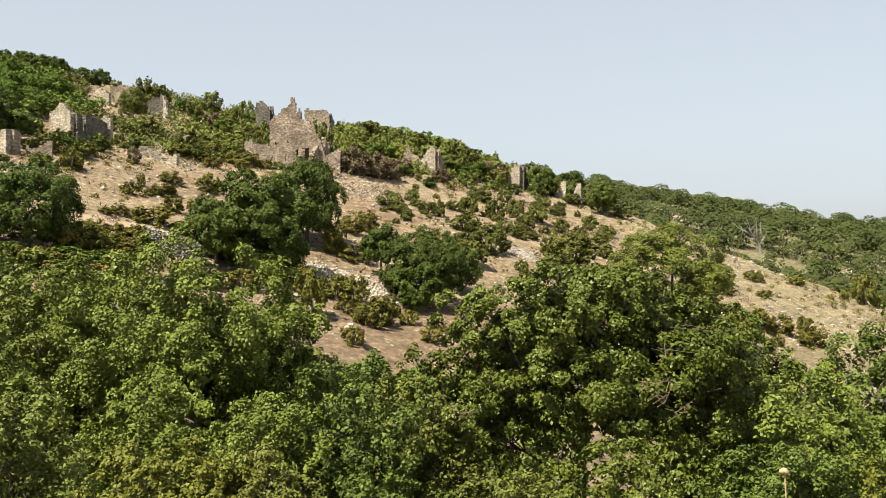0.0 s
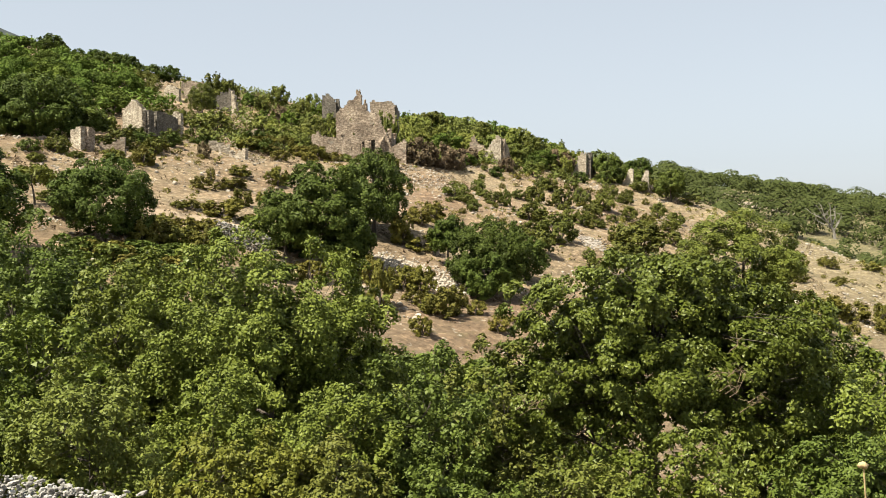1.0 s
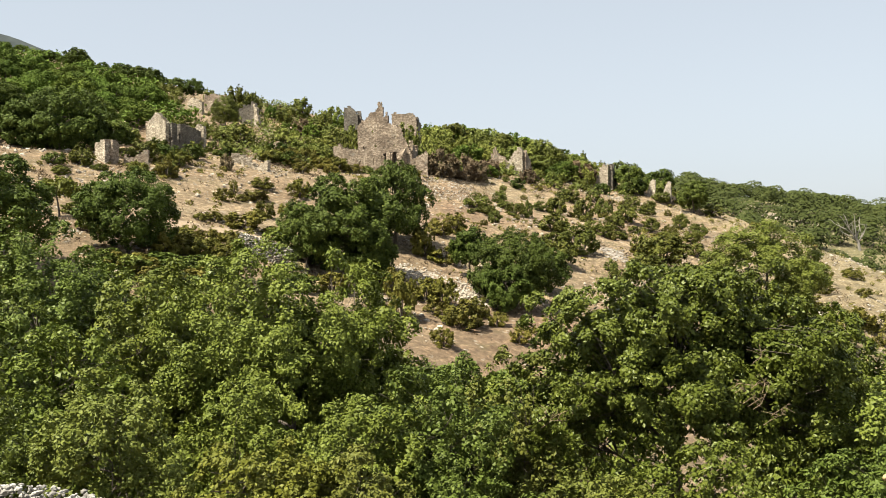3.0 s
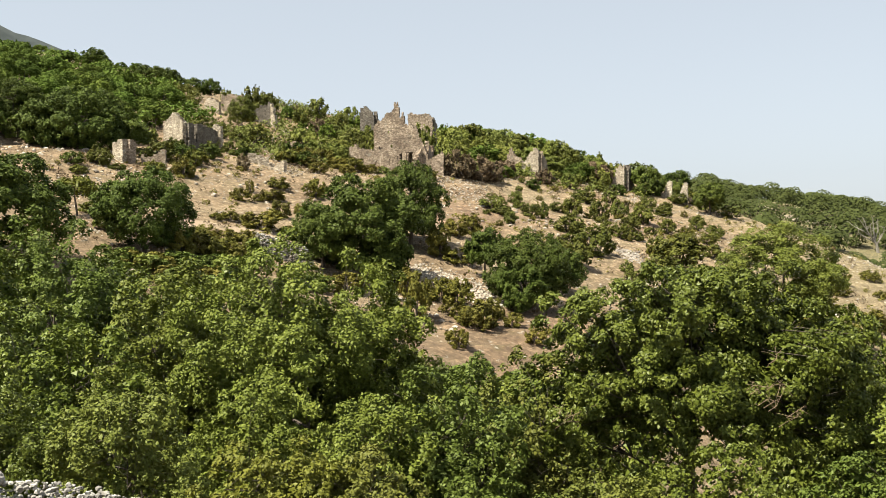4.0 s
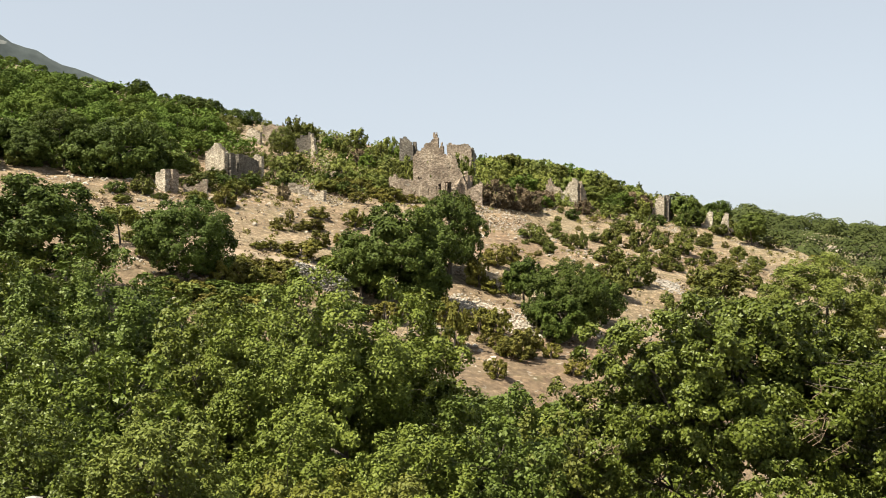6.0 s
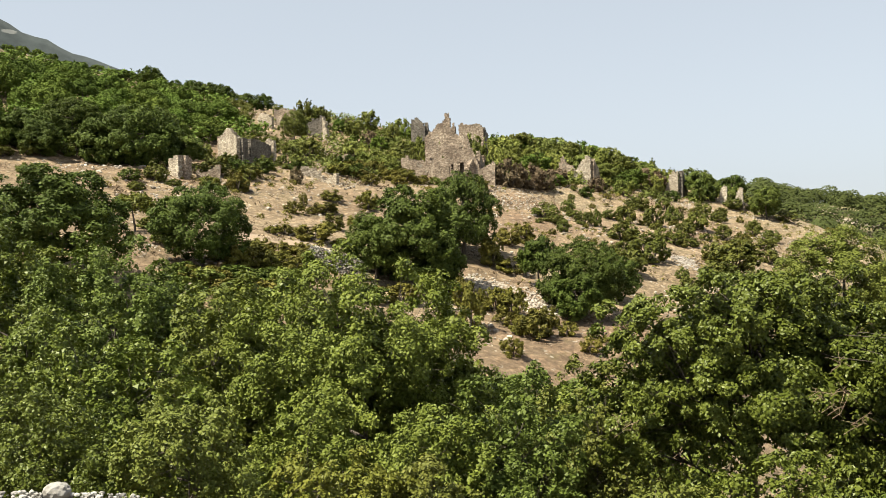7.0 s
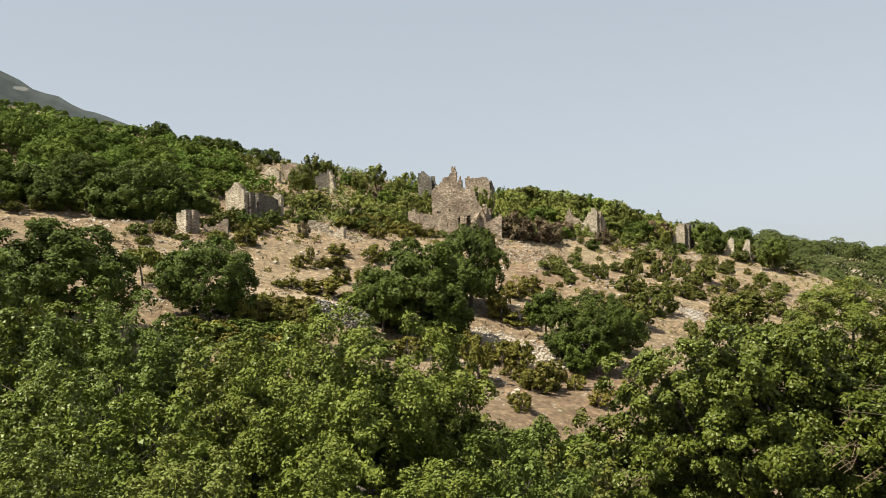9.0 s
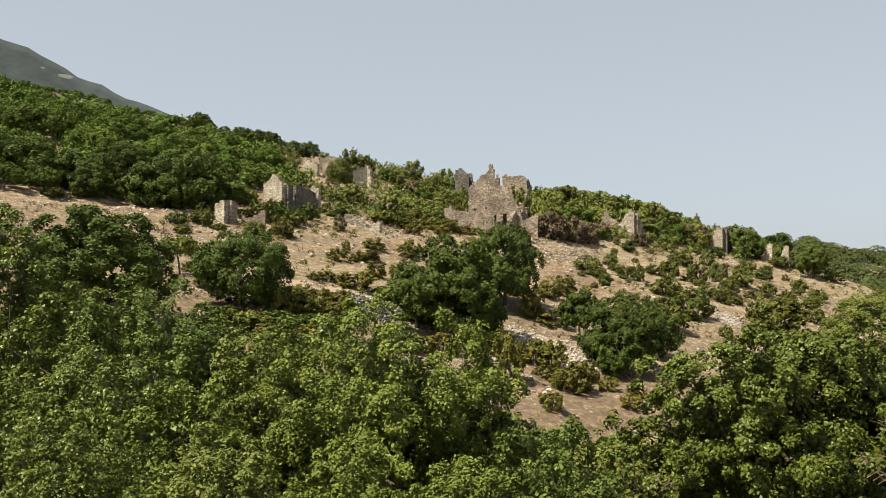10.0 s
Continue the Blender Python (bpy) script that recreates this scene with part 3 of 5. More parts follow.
    ruin_wall("facade", (9.9, 166.2), (12.2, 165.6), 9.0, [(0, 0.5), (0.45, 1.7), (0.8, 2.6), (1.05, 3.6), (1.35, 3.9), (1.6, 4.8), (2.0, 4.5), (2.4, 4.7)], h, seed=27, ragged=0.45, cell=0.18, mat=STONE_PALE)
    # darker copy of the masonry paints the shaded side of the stump
    ruin_wall("side_wall", (12.6, 165.8), (13.7, 169), 9.0, [(0, 4.6), (0.6, 3.7), (1.1, 4.3), (1.7, 2.6), (3.4, 1.2)], h, seed=28, ragged=0.45, mat=STONE_GREY_SHADED)
    # the thin shards at the end of the village
    for k, x in enumerate((17.7, 20.1)):
        h = ruin("thin pale shard of standing wall on the ridge", x, 167)
        ruin_wall("wall_shard", (x, 167.0), (x + 1.9, 166.3), 7.5 - k * 0.5, [(0, 0.5), (0.5, 1.1), (0.9, 1.9), (1.2, 2.8), (1.6, 3.6), (2.0, 3.3)], h, seed=29 + k, ragged=0.15, cell=0.16, mat=STONE_PALE)


build_ruins()


# ---- loose stone ----
def stone_shape(seed, sub=1, rough=0.16):
    rng = np.random.default_rng(seed)
    bm = bmesh.new()
    bmesh.ops.create_icosphere(bm, subdivisions=sub, radius=0.5)
    for v in bm.verts:
        d = Vector(v.co)
        v.co = Vector((d.x * 1.15, d.y * 0.9, d.z * 0.72)) * (1 + rng.normal() * rough)
    bm.verts.ensure_lookup_table()
    out = np.array([v.co[:] for v in bm.verts]), np.array([[v.index for v in f.verts] for f in bm.faces])
    bm.free()
    return out


SHAPES = [stone_shape(s, 1) for s in range(6)]


def scatter_stones(name, points, sizes, mat, label, category="stones", seed=0, sink=0.25):
    """Loose stones joined into one object."""
    rng = np.random.default_rng(seed)
    vs, fs, base = [], [], 0
    for (x, y, z), s in zip(points, sizes):
        v, f = SHAPES[rng.integers(6)]
        a = rng.uniform(0, 6.28)
        c, q = math.cos(a), math.sin(a)
        w = v @ np.array([[c, q, 0], [-q, c, 0], [0, 0, 1]]) * s
        vs.append(w + (x, y, z + s * (0.36 - sink)))
        fs.append(f + base)
        base += len(v)
    ob = new(name, mesh_from(name, np.concatenate(vs), np.concatenate(fs), mat))
    return tagged(ob, label, category, kind="stuff")


def stones_on(rng, x0, y0, x1, y1, width, n, lift=0.0):
    t, o = rng.random(n), rng.normal(size=n) * width
    d = np.array([y1 - y0, x0 - x1]) / math.hypot(x1 - x0, y1 - y0)
    x, y = x0 + (x1 - x0) * t + d[0] * o, y0 + (y1 - y0) * t + d[1] * o
    return np.stack([x, y, land(x, y) + lift * rng.random(n)], -1)


def build_stones():
    rng = np.random.default_rng(11)
    # stones over the bare slopes
    x, y = rng.uniform(-60, 60, 13000), rng.uniform(72, 172, 13000)
    ok = (np.sin(x * 0.31 + 1.3) * np.sin(y * 0.23) + 0.7 * np.sin(x * 0.11 - y * 0.19) + rng.normal(size=13000) * 0.45) > 0.32
    x, y = x[ok], y[ok]
    scatter_stones("scattered_stones", np.stack([x, y, land(x, y)], -1), 0.13 + 0.40 * rng.random(len(x)) ** 3, ROCK_PALE, "pale stones scattered over the dry slope", seed=1)
    # rocky bands
    def band(label, seed, size, *runs, mat=None):
        pts = np.concatenate([stones_on(rng, *r) for r in runs])
        scatter_stones("stone_band", pts, size * (0.35 + 0.9 * rng.random(len(pts)) ** 2), mat or ROCK_PALE, label, seed=seed)
    band("whitish rocky band below the dark oak", 2, 0.26, (-11.8, 87.4, -8.4, 86.2, 1.2, 520), (-8.6, 86.2, -4.4, 83.0, 1.2, 640), (-5.8, 83.2, -3.0, 81.6, 0.5, 320), (-12.8, 79.5, -10.8, 76.5, 0.5, 90), (-7.0, 80.5, -5.0, 79.5, 0.6, 60))
    band("pale rubble at the foot of the tall ruin", 3, 0.26, (-15.5, 132.0, -6.5, 135.5, 1.8, 420), (-13, 127, -6.0, 130, 1.6, 200), (-26, 129.5, -16, 129.5, 1.2, 160))
    band("rubble spilling from the broken wall stumps", 4, 0.3, (6.2, 162, 10.4, 165.5, 0.9, 170), (12, 158, 20, 157, 1.4, 160), (21.8, 164, 23.5, 158, 0.5, 60))
    band("grey rock outcrop among the shrubs", 5, 0.34, (8.0, 116.5, 9.4, 110.0, 0.8, 420), (8.6, 104, 9.6, 100, 0.5, 60), mat=ROCK)
    band("stones along the edge of the track", 6, 0.24, (-28.5, 88.5, -22.5, 87.5, 0.5, 110), (-26, 86, -22, 85.2, 0.3, 50))
    band("pale rubble among the village scrub", 7, 0.24, (-34, 117.5, -27, 115, 1.6, 260), (-33, 121, -27, 122, 2.0, 200), (-30, 128, -26, 130, 1.5, 160), (-40, 134, -30, 135, 2.4, 420), (-38, 128, -31, 127, 1.8, 300), (-34, 142, -28, 143, 1.8, 240), (-41, 145.5, -36, 146.5, 1.6, 260), (-12, 147, -4, 152, 1.8, 300), (-44, 97, -36, 98, 0.8, 130))


build_stones()

WHITE_MESHES = [mesh_from("stone", v, f, ROCK_WHITE) for v, f in SHAPES]
STONE_MESHES = [mesh_from("stone", v, f, ROCK) for v, f in SHAPES]


def dry_wall(name, label, runs, size, seed, n, lift, meshes=None):
    """A dry-stone bank: each stone is a part of it."""
    rng = np.random.default_rng(seed)
    root = tagged(new(name), label, "stone wall")
    ax, ay = runs[0][0], runs[0][1]
    root.location = (ax, ay, ground_z(ax, ay))
    for x0, y0, x1, y1, width, height in runs:
        for k in range(n):
            t, h = rng.random(), rng.random() ** 1.2
            o = rng.normal() * width * (1 - 0.6 * h)
            x, y = x0 + (x1 - x0) * t, y0 + (y1 - y0) * t
            d = math.hypot(x1 - x0, y1 - y0)
            x, y = x + (y1 - y0) / d * o, y - (x1 - x0) / d * o
            s = size * rng.uniform(0.55, 1.4)
            ob = part("stone", (meshes or STONE_MESHES)[rng.integers(6)], root)
            ob.location = Vector((x, y, ground_z(x, y) + height * h + s * 0.1 + lift)) - root.location
            ob.rotation_euler = (rng.normal() * 0.3, rng.normal() * 0.3, rng.uniform(0, 6.28))
            ob.scale = (s * rng.uniform(0.9, 1.6), s, s * rng.uniform(0.45, 0.8))
    return root


# ---- vegetation ----
def bush_mesh(seed, leaf, mat, n):
    """A rounded, ragged shrub about one metre wide and high."""
    rng = np.random.default_rng(seed)
    hearts, cl = crown_of(rng, 0.50, 0.50, 0.46, 0.37, 16, 9, 0.34, -0.9, 2.3, 0.11)
    v, f = crown_leaves(rng, cl, n, leaf, inner=0.3, zc=0.3)
    # upright sprigs break the outline
    sp = cl[rng.choice(len(cl), 16, replace=False)].copy()
    sp[:, 2] += 0.07
    sp[:, 3] = 0.05
    v2, f2 = leaves(rng, sp, n // 9, leaf * 0.9, flat=1.8, up=0.9, shell=0.1)
    v, f = np.concatenate([v, v2]), np.concatenate([f, f2 + len(v)])
    v[:, 2] = np.maximum(v[:, 2], -0.03)
    crown = mesh_from("foliage", v, f, mat)
    br = [([(0, 0, -0.15), (q[0] * 0.5, q[1] * 0.5, q[2] * 0.4), q], [0.03, 0.02, 0.008]) for q in hearts[:7]]
    return crown, mesh_from("stem", *tubes(br, 3), BARK)


def set_of(mat, seed, leaf=0.066, n=1900, count=5):
    return [bush_mesh(seed + k, leaf, mat, n) for k in range(count)]


def bush(kinds, x, y, w, h, rng, label, group="", name="shrub"):
    crown, stems = kinds[rng.integers(len(kinds))]
    root = tagged(new(name), label, "shrub", group)
    root.location = (x, y, ground_z(x, y) - 0.05)
    root.rotation_euler = (0, 0, rng.uniform(0, 6.28))
    root.scale = (w * rng.uniform(0.82, 0.98), w * rng.uniform(0.75, 0.95), h * 0.92)
    part("stem", stems, root)
    part("foliage", crown, root)
    return root


def tree_meshes(seed, rx, rz, zc, mat, count, leaf, clumps=18, small=0.40, foot=-0.4, fork=None, thick=0.16, ry=None, bark=None, sides=6, twigs=13, low=-0.55, power=2.0):
    rng = np.random.default_rng(seed)
    hearts, cl = crown_of(rng, rx, ry or rx, rz, zc, clumps, twigs, small, low, power)
    v, f = crown_leaves(rng, cl, count, leaf, zc=zc)
    wood = limbs(rng, hearts, foot, fork if fork is not None else zc - rz * 0.6, thick)
    return mesh_from("crown", v, f, mat), mesh_from("trunk", *tubes(wood, sides), bark or BARK)


def tree(meshes, x, y, label, scale=1.0, turn=0.0, group="", name="tree", tall=1.0, z=None):
    root = tagged(new(name), label, "tree", group)
    root.location = (x, y, ground_z(x, y) if z is None else z)
    root.rotation_euler = (0, 0, turn)
    root.scale = (scale, scale, scale * tall)
    part("trunk", meshes[1], root)
    part("crown", meshes[0], root)
    return root


SHRUBS_UPPER_FIELD = [
    (-35.8, 100.2, 2.6, 2), (-29.5, 98.5, 1.9, 1.4), (-27.8, 106.2, 2.6, 1.3), (-27.3, 102, 2.8, 1.1), (-24.2, 93.5, 2.2, 1.7), (-23.2, 97, 1.5, 1.1),
    (-23.9, 107, 2.8, 2.3), (-24.4, 87.5, 3.7, 1.8), (-27, 87.2, 1.7, 0.9), (-22.3, 88.2, 2.1, 0.9), (-28.2, 100.5, 1.3, 0.8), (-29.6, 102.2, 1.1, 1.4),
    (-27.7, 86, 1.6, 0.5), (-38.2, 106.2, 2.3, 1.2), (-37.3, 110, 2, 1),
]
SHRUBS_MIDDLE_SLOPE = [
    (-6.3, 123, 3.3, 2), (-5.3, 121.2, 3, 0.9), (-4, 116.8, 1.6, 1.6), (-3.2, 127.5, 2.1, 1), (-1.8, 124.5, 2.7, 1.6), (-0.4, 124.8, 1.4, 2.4),
    (1.2, 134, 2.2, 1.3), (3.2, 133.8, 3.2, 2.5), (2.4, 117.2, 3.8, 2.3), (5.3, 143.8, 2.6, 1.9), (6.7, 134.2, 2.9, 2.8), (8.8, 148.5, 2.1, 1.9),
    (9.4, 138, 2.8, 2.7), (12.1, 136, 3.2, 2.5), (7.1, 124.2, 2.3, 1.6), (8.6, 123.8, 2.3, 1.7), (10.4, 125.2, 1.9, 1.2), (10.2, 129.5, 2.8, 2.1),
]
SHRUBS_RIGHT_SLOPE = [
    (5, 110, 4.4, 3.3), (2.3, 110, 2.6, 2.1), (2.8, 102.2, 3.3, 2.8), (16.4, 150.2, 2.8, 1.6), (15.1, 133.8, 2.5, 2), (16.4, 131, 1.8, 1),
    (17.7, 132, 1.7, 1.1), (20.1, 142.5, 2.3, 2.3), (19.8, 131, 2.8, 1.6), (22.2, 139.5, 2.6, 1.7), (12.3, 118.8, 2.6, 2.2), (14.1, 115.5, 5.6, 3.5),
    (11.3, 106.8, 3.5, 2.5), (16.6, 124.5, 2.3, 2.4), (19.3, 124.8, 2.7, 1.8), (14.7, 154.5, 2.3, 2), (20.2, 165.2, 3.6, 2),
]
SHRUBS_LOWER_SLOPE = [
    (-7.9, 79.2, 2.6, 2.1), (-6.7, 79, 2.3, 2.4), (-7.1, 76.5, 1.7, 1.1), (-4.8, 74.5, 3.1, 2.4), (-5.8, 74.8, 1.9, 1.6), (-4, 78.2, 1.7, 1.7),
    (-2.5, 76.2, 1.5, 1.2), (-5.9, 68.2, 1.9, 1.4), (-9.2, 73.5, 2.2, 3.6), (-10.4, 78.5, 2.1, 2.6), (-0.8, 73.2, 1.7, 1.3), (-7.8, 92.5, 3.2, 1.7),
    (-8.9, 101.5, 2.7, 1.9), (-7.6, 104.5, 2.3, 2.3), (-9.7, 92.8, 2.5, 3), (-12, 81.5, 2.6, 2.2),
]
SHRUBS_RIGHT_FIELD = [
    (40, 134.5, 2.5, 1.7), (37.4, 121.5, 2.1, 1.1), (46, 135.8, 2.5, 0.7), (52.2, 135.8, 1.5, 1.5), (29.7, 101.2, 3.1, 2.9), (34.2, 106.8, 3.5, 2),
    (32, 105.5, 2.9, 2.3), (38, 109.5, 1.9, 2.1), (36.7, 103.8, 2.9, 2), (32.5, 101.5, 1.6, 1.1), (28.1, 108.8, 2.7, 1.6), (32.1, 118.2, 2.3, 1.3),
    (26.9, 99.8, 2.2, 1.4), (30.2, 119.8, 3.2, 2.2), (33.8, 127.2, 3.4, 2.8), (57.5, 137.8, 2.2, 2.2), (55.2, 137, 3, 4.7), (24.7, 103.5, 3.9, 2.8),
    (20.1, 91.2, 4, 3), (18.2, 91.8, 3, 2.5),
]
SHRUBS_TRACK_SIDE = [
    (-26.6, 79.5, 1.7, 1.3), (-24.2, 75.2, 2.4, 1.6), (-22.7, 75, 2.4, 1.6), (-22.3, 77, 1.7, 1.8), (-25.7, 74.8, 2, 1.6), (-26.3, 73.2, 2.4, 2),
    (-26.8, 69.2, 2.6, 1.5), (-27.9, 68.2, 2.2, 1.5), (-23.5, 82, 1.1, 0.7), (-14.6, 76, 3.3, 1.6), (-25.1, 67.8, 2.9, 1.5),
    (-22.8, 69.8, 3.4, 1.5), (-26.5, 64, 2.4, 1),
]
SHRUBS_HUT_TERRACE = [
    (-51.6, 88, 1.5, 1.1), (-56.6, 97.5, 2.4, 1.9), (-57.7, 94.5, 2.6, 0.7), (-42.9, 96.8, 2.3, 2.1), (-40.9, 96.5, 1.8, 0.8), (-42.6, 92.8, 1.1, 0.7),
    (-38, 98.5, 2.3, 1.4), (-36.1, 101.5, 2.2, 1.9), (-37.4, 107.8, 2.3, 1.8), (-40.3, 106.2, 3.5, 2.1), (-42.7, 91.8, 1.5, 1), (-40.6, 86, 2.8, 0.6),
    (-41.5, 104.2, 2.3, 1.1), (-36.5, 80.8, 2.2, 1), (-33, 76, 2.5, 1.8),
]


def build_shrubs():
    rng = np.random.default_rng(21)
    juniper, olive = set_of(LEAF_JUNIPER, 100, 0.060, 2100), set_of(LEAF_OLIVE, 120, 0.060, 2100)
    for rows, label, kinds in (
        (SHRUBS_UPPER_FIELD, "low brownish-green shrub on the bare upper field", juniper),
        (SHRUBS_MIDDLE_SLOPE, "rounded olive-green shrub on the stony slope", olive),
        (SHRUBS_RIGHT_SLOPE, "dense olive-green shrub on the ridge slope", olive),
        (SHRUBS_LOWER_SLOPE, "spreading dull-green juniper shrub on reddish earth", juniper),
        (SHRUBS_RIGHT_FIELD, "dark low shrub on the pale grassy field", juniper),
        (SHRUBS_TRACK_SIDE, "dark tangled shrub beside the dirt track", juniper),
        (SHRUBS_HUT_TERRACE, "small shrub on the terrace by the stone hut", olive),
    ):
        for x, y, w, h in rows:
            bush(kinds, x, y, w * 1.08, max(h * 1.15, w * 0.52), rng, label, "shrubs on the hillside")


build_shrubs()


def build_small_shrubs():
    """Small shrubs scattered between the larger ones of the ridge slope."""
    rng = np.random.default_rng(23)
    kinds = set_of(LEAF_OLIVE, 140, 0.074, 1300, 3) + set_of(LEAF_JUNIPER, 144, 0.074, 1300, 3)
    made = []
    while len(made) < 52:
        y = rng.uniform(100, 162)
        x = rng.uniform(-0.06, 0.16) * y + rng.uniform(-3, 2)
        if any((x - p) ** 2 + (y - q) ** 2 < 7 for p, q in made) or (6 < x < 11 and 108 < y < 118):
            continue
        made.append((x, y))
        w = 0.9 + 1.4 * rng.random() ** 1.5
        bush(kinds, x, y, w, w * rng.uniform(0.7, 1.05), rng, "small round shrub on the stony ridge slope", "shrubs on the hillside")


build_small_shrubs()


def inside(poly, x, y):
    hit = False
    for (ax, ay), (bx, by) in zip(poly, poly[1:] + poly[:1]):
        if (ay > y) != (by > y) and x < (bx - ax) * (y - ay) / (by - ay) + ax:
            hit = not hit
    return hit


def build_scrub():
    """Bright scrub that has overgrown the village."""
    rng = np.random.default_rng(31)
    scrub, olive, dry, dark = set_of(LEAF_SCRUB, 200, 0.064, 1800), set_of(LEAF_OLIVE, 220, 0.064, 1800), set_of(LEAF_DRY, 240, count=3), set_of(LEAF_FOREST, 230, 0.064, 1800, 3)
    clear = [(-51, 137, -38.5, 152), (-25.8, 124, -12.5, 135.6), (-46, 108, -36.5, 118.5), (-7, 150, 0.5, 156), (9, 160, 14, 166), (-44, 96, -38, 101)]
    left = [(-41, 123), (-33.4, 119.5), (-25.5, 123), (-25.5, 136), (-24, 146), (-14, 146), (-14, 172), (-33, 176), (-52, 170), (-50, 154), (-38, 148), (-37, 126)]
    right = [(-14.5, 139), (-9, 141), (-5, 148), (5, 153), (16, 163), (17, 180), (-14, 182), (-14, 150)]
    for poly, n, kinds, label in ((left, 52, scrub, "bright yellow-green scrub overgrowing the ruined village"), (right, 46, scrub, "green scrub growing among the ruins")):
        made = 0
        while made < n:
            x, y = rng.uniform(-55, 25), rng.uniform(117, 182)
            if not inside(poly, x, y) or any(a < x < c and b < y < d for a, b, c, d in clear):
                continue
            pick = rng.random()
            w = rng.uniform(2.0, 4.2)
            use = kinds if pick < 0.5 else olive if pick < 0.75 else dark if pick < 0.93 else dry
            bush(use, x, y, w, w * rng.uniform(0.55, 0.95) * (1.35 if y > 160 else 1), rng, label if use is not dry else "dry brown leafless scrub among the ruins", "village scrub")
            made += 1


build_scrub()


def build_ruin_bushes():
    rng = np.random.default_rng(33)
    kinds = set_of(LEAF_SCRUB, 260, 0.064, 1800, 2) + set_of(LEAF_OLIVE, 264, 0.064, 1800, 2)
    for x, y, w, h in ((-24.4, 135.4, 2.4, 4.6), (-23.6, 137.0, 2.2, 5.2), (-25.2, 143.4, 3.6, 5.0), (-23.4, 142.0, 2.8, 5.0), (-17.0, 142.0, 2.4, 4.6), (-26.6, 141, 4.0, 4.6), (-24.2, 142, 3.6, 5.2), (-27.5, 137, 4.2, 3.6), (-29.5, 134, 4.4, 3.0), (-15.0, 141, 3.0, 4.6), (-16.2, 142.5, 2.6, 6.0), (-17.4, 145.8, 3.2, 6.9), (-15.2, 146.5, 3.4, 6.2), (-13.8, 145.5, 3.4, 5.4), (-13.4, 141, 3.6, 3.6),
                       (-26.6, 131, 3.2, 2.4), (-24.0, 130.4, 2.6, 1.6), (-20.5, 131, 2.2, 1.3), (-16.6, 132.4, 2.4, 1.7), (-41.5, 113.5, 3.4, 2.2), (-38.0, 116.0, 3.0, 2.2),
                       (-36.0, 119, 3.6, 2.6), (-45.2, 115.0, 2.6, 2.6), (-36.8, 130, 4.2, 3.0), (-38, 134, 3.6, 2.4)):
        bush(kinds, x, y, w, h, rng, "leafy yellow-green bush against the ruined walls", "village scrub")
    crest = [tree_meshes(360 + k, 2.6, 1.9, 2.1, m, 3200, 0.25, clumps=14, thick=0.12, fork=0.5, sides=3, low=-0.8) for k, m in enumerate((LEAF_SCRUB, LEAF_OLIVE, LEAF_FOREST, LEAF_SCRUB))]
    for k, (x, y, tall) in enumerate(((-14.6, 164, 4.3), (-12.6, 169, 4.6), (-10.8, 172, 4.4), (-8.9, 168, 4.4), (-7.0, 173, 4.6), (-4.9, 169, 4.7), (-3.0, 173, 4.9), (-1.0, 170, 4.8), (1.0, 173, 5.0), (3.0, 169, 4.7), (4.8, 172, 4.4), (6.6, 169, 3.8), (8.6, 168, 3.4),
                                      (-11.8, 160, 3.6), (-9.4, 158, 3.4), (-6.6, 163, 3.6), (-2.4, 165, 3.8), (1.6, 162, 3.4), (5.2, 163, 3.2))):
        tree(crest[k % 4], x, y, "rounded green tree on the crest beside the ruins", tall / 4.0, k * 1.7, "village scrub")
    for x, y, w, h in ((16.6, 167.5, 3.4, 3.0), (19.9, 169.0, 3.2, 2.8), (22.9, 168.0, 3.0, 2.6), (14.8, 164.5, 3.0, 2.6), (17.4, 170.5, 3.6, 3.6), (24.8, 164.0, 3.6, 2.4), (21.6, 171.5, 3.6, 3.4), (27.5, 161.0, 3.4, 2.2)):
        bush(kinds, x, y, w, h, rng, "green bush between the thin standing shards of wall", "village scrub")
    dry = set_of(LEAF_DRY, 280, count=2)
    for x, y, w, h in ((-11.6, 137.5, 5.0, 4.8), (-9.0, 140, 4.2, 4.4), (-7.2, 143, 3.4, 3.6), (-0.4, 151.5, 2.8, 2.8), (7.6, 166, 5.4, 4.6), (5.6, 167, 3.6, 3.4), (-6.0, 151, 3.6, 3.2), (-33.2, 112, 1.6, 2.4)):
        bush(dry, x, y, w, h, rng, "grey-brown half-dry bush beside a ruined wall", "village scrub")


build_ruin_bushes()


def build_dark_bushes():
    """Dense dark bushes at the feet of the broken walls."""
    rng = np.random.default_rng(34)
    kinds = set_of(LEAF_OAK, 290, 0.058, 2300, 3)
    for x, y, w, h in ((3.4, 158.5, 3.2, 3.0), (14.6, 163.5, 2.4, 2.6), (16.4, 166.0, 3.6, 4.4), (-1.8, 146.5, 2.6, 2.0), (-7.6, 147.5, 3.2, 2.6), (10.8, 159.5, 2.6, 2.2), (-34.6, 117.6, 2.6, 1.6), (-37.4, 113.0, 2.8, 2.2), (-39.4, 109.8, 3.4, 2.0), (-28.6, 121.4, 3.0, 2.4), (-30.8, 126.2, 3.4, 2.4)):
        bush(kinds, x, y, w, h, rng, "dense dark-green bush at the foot of a ruined wall", "village scrub")


build_dark_bushes()


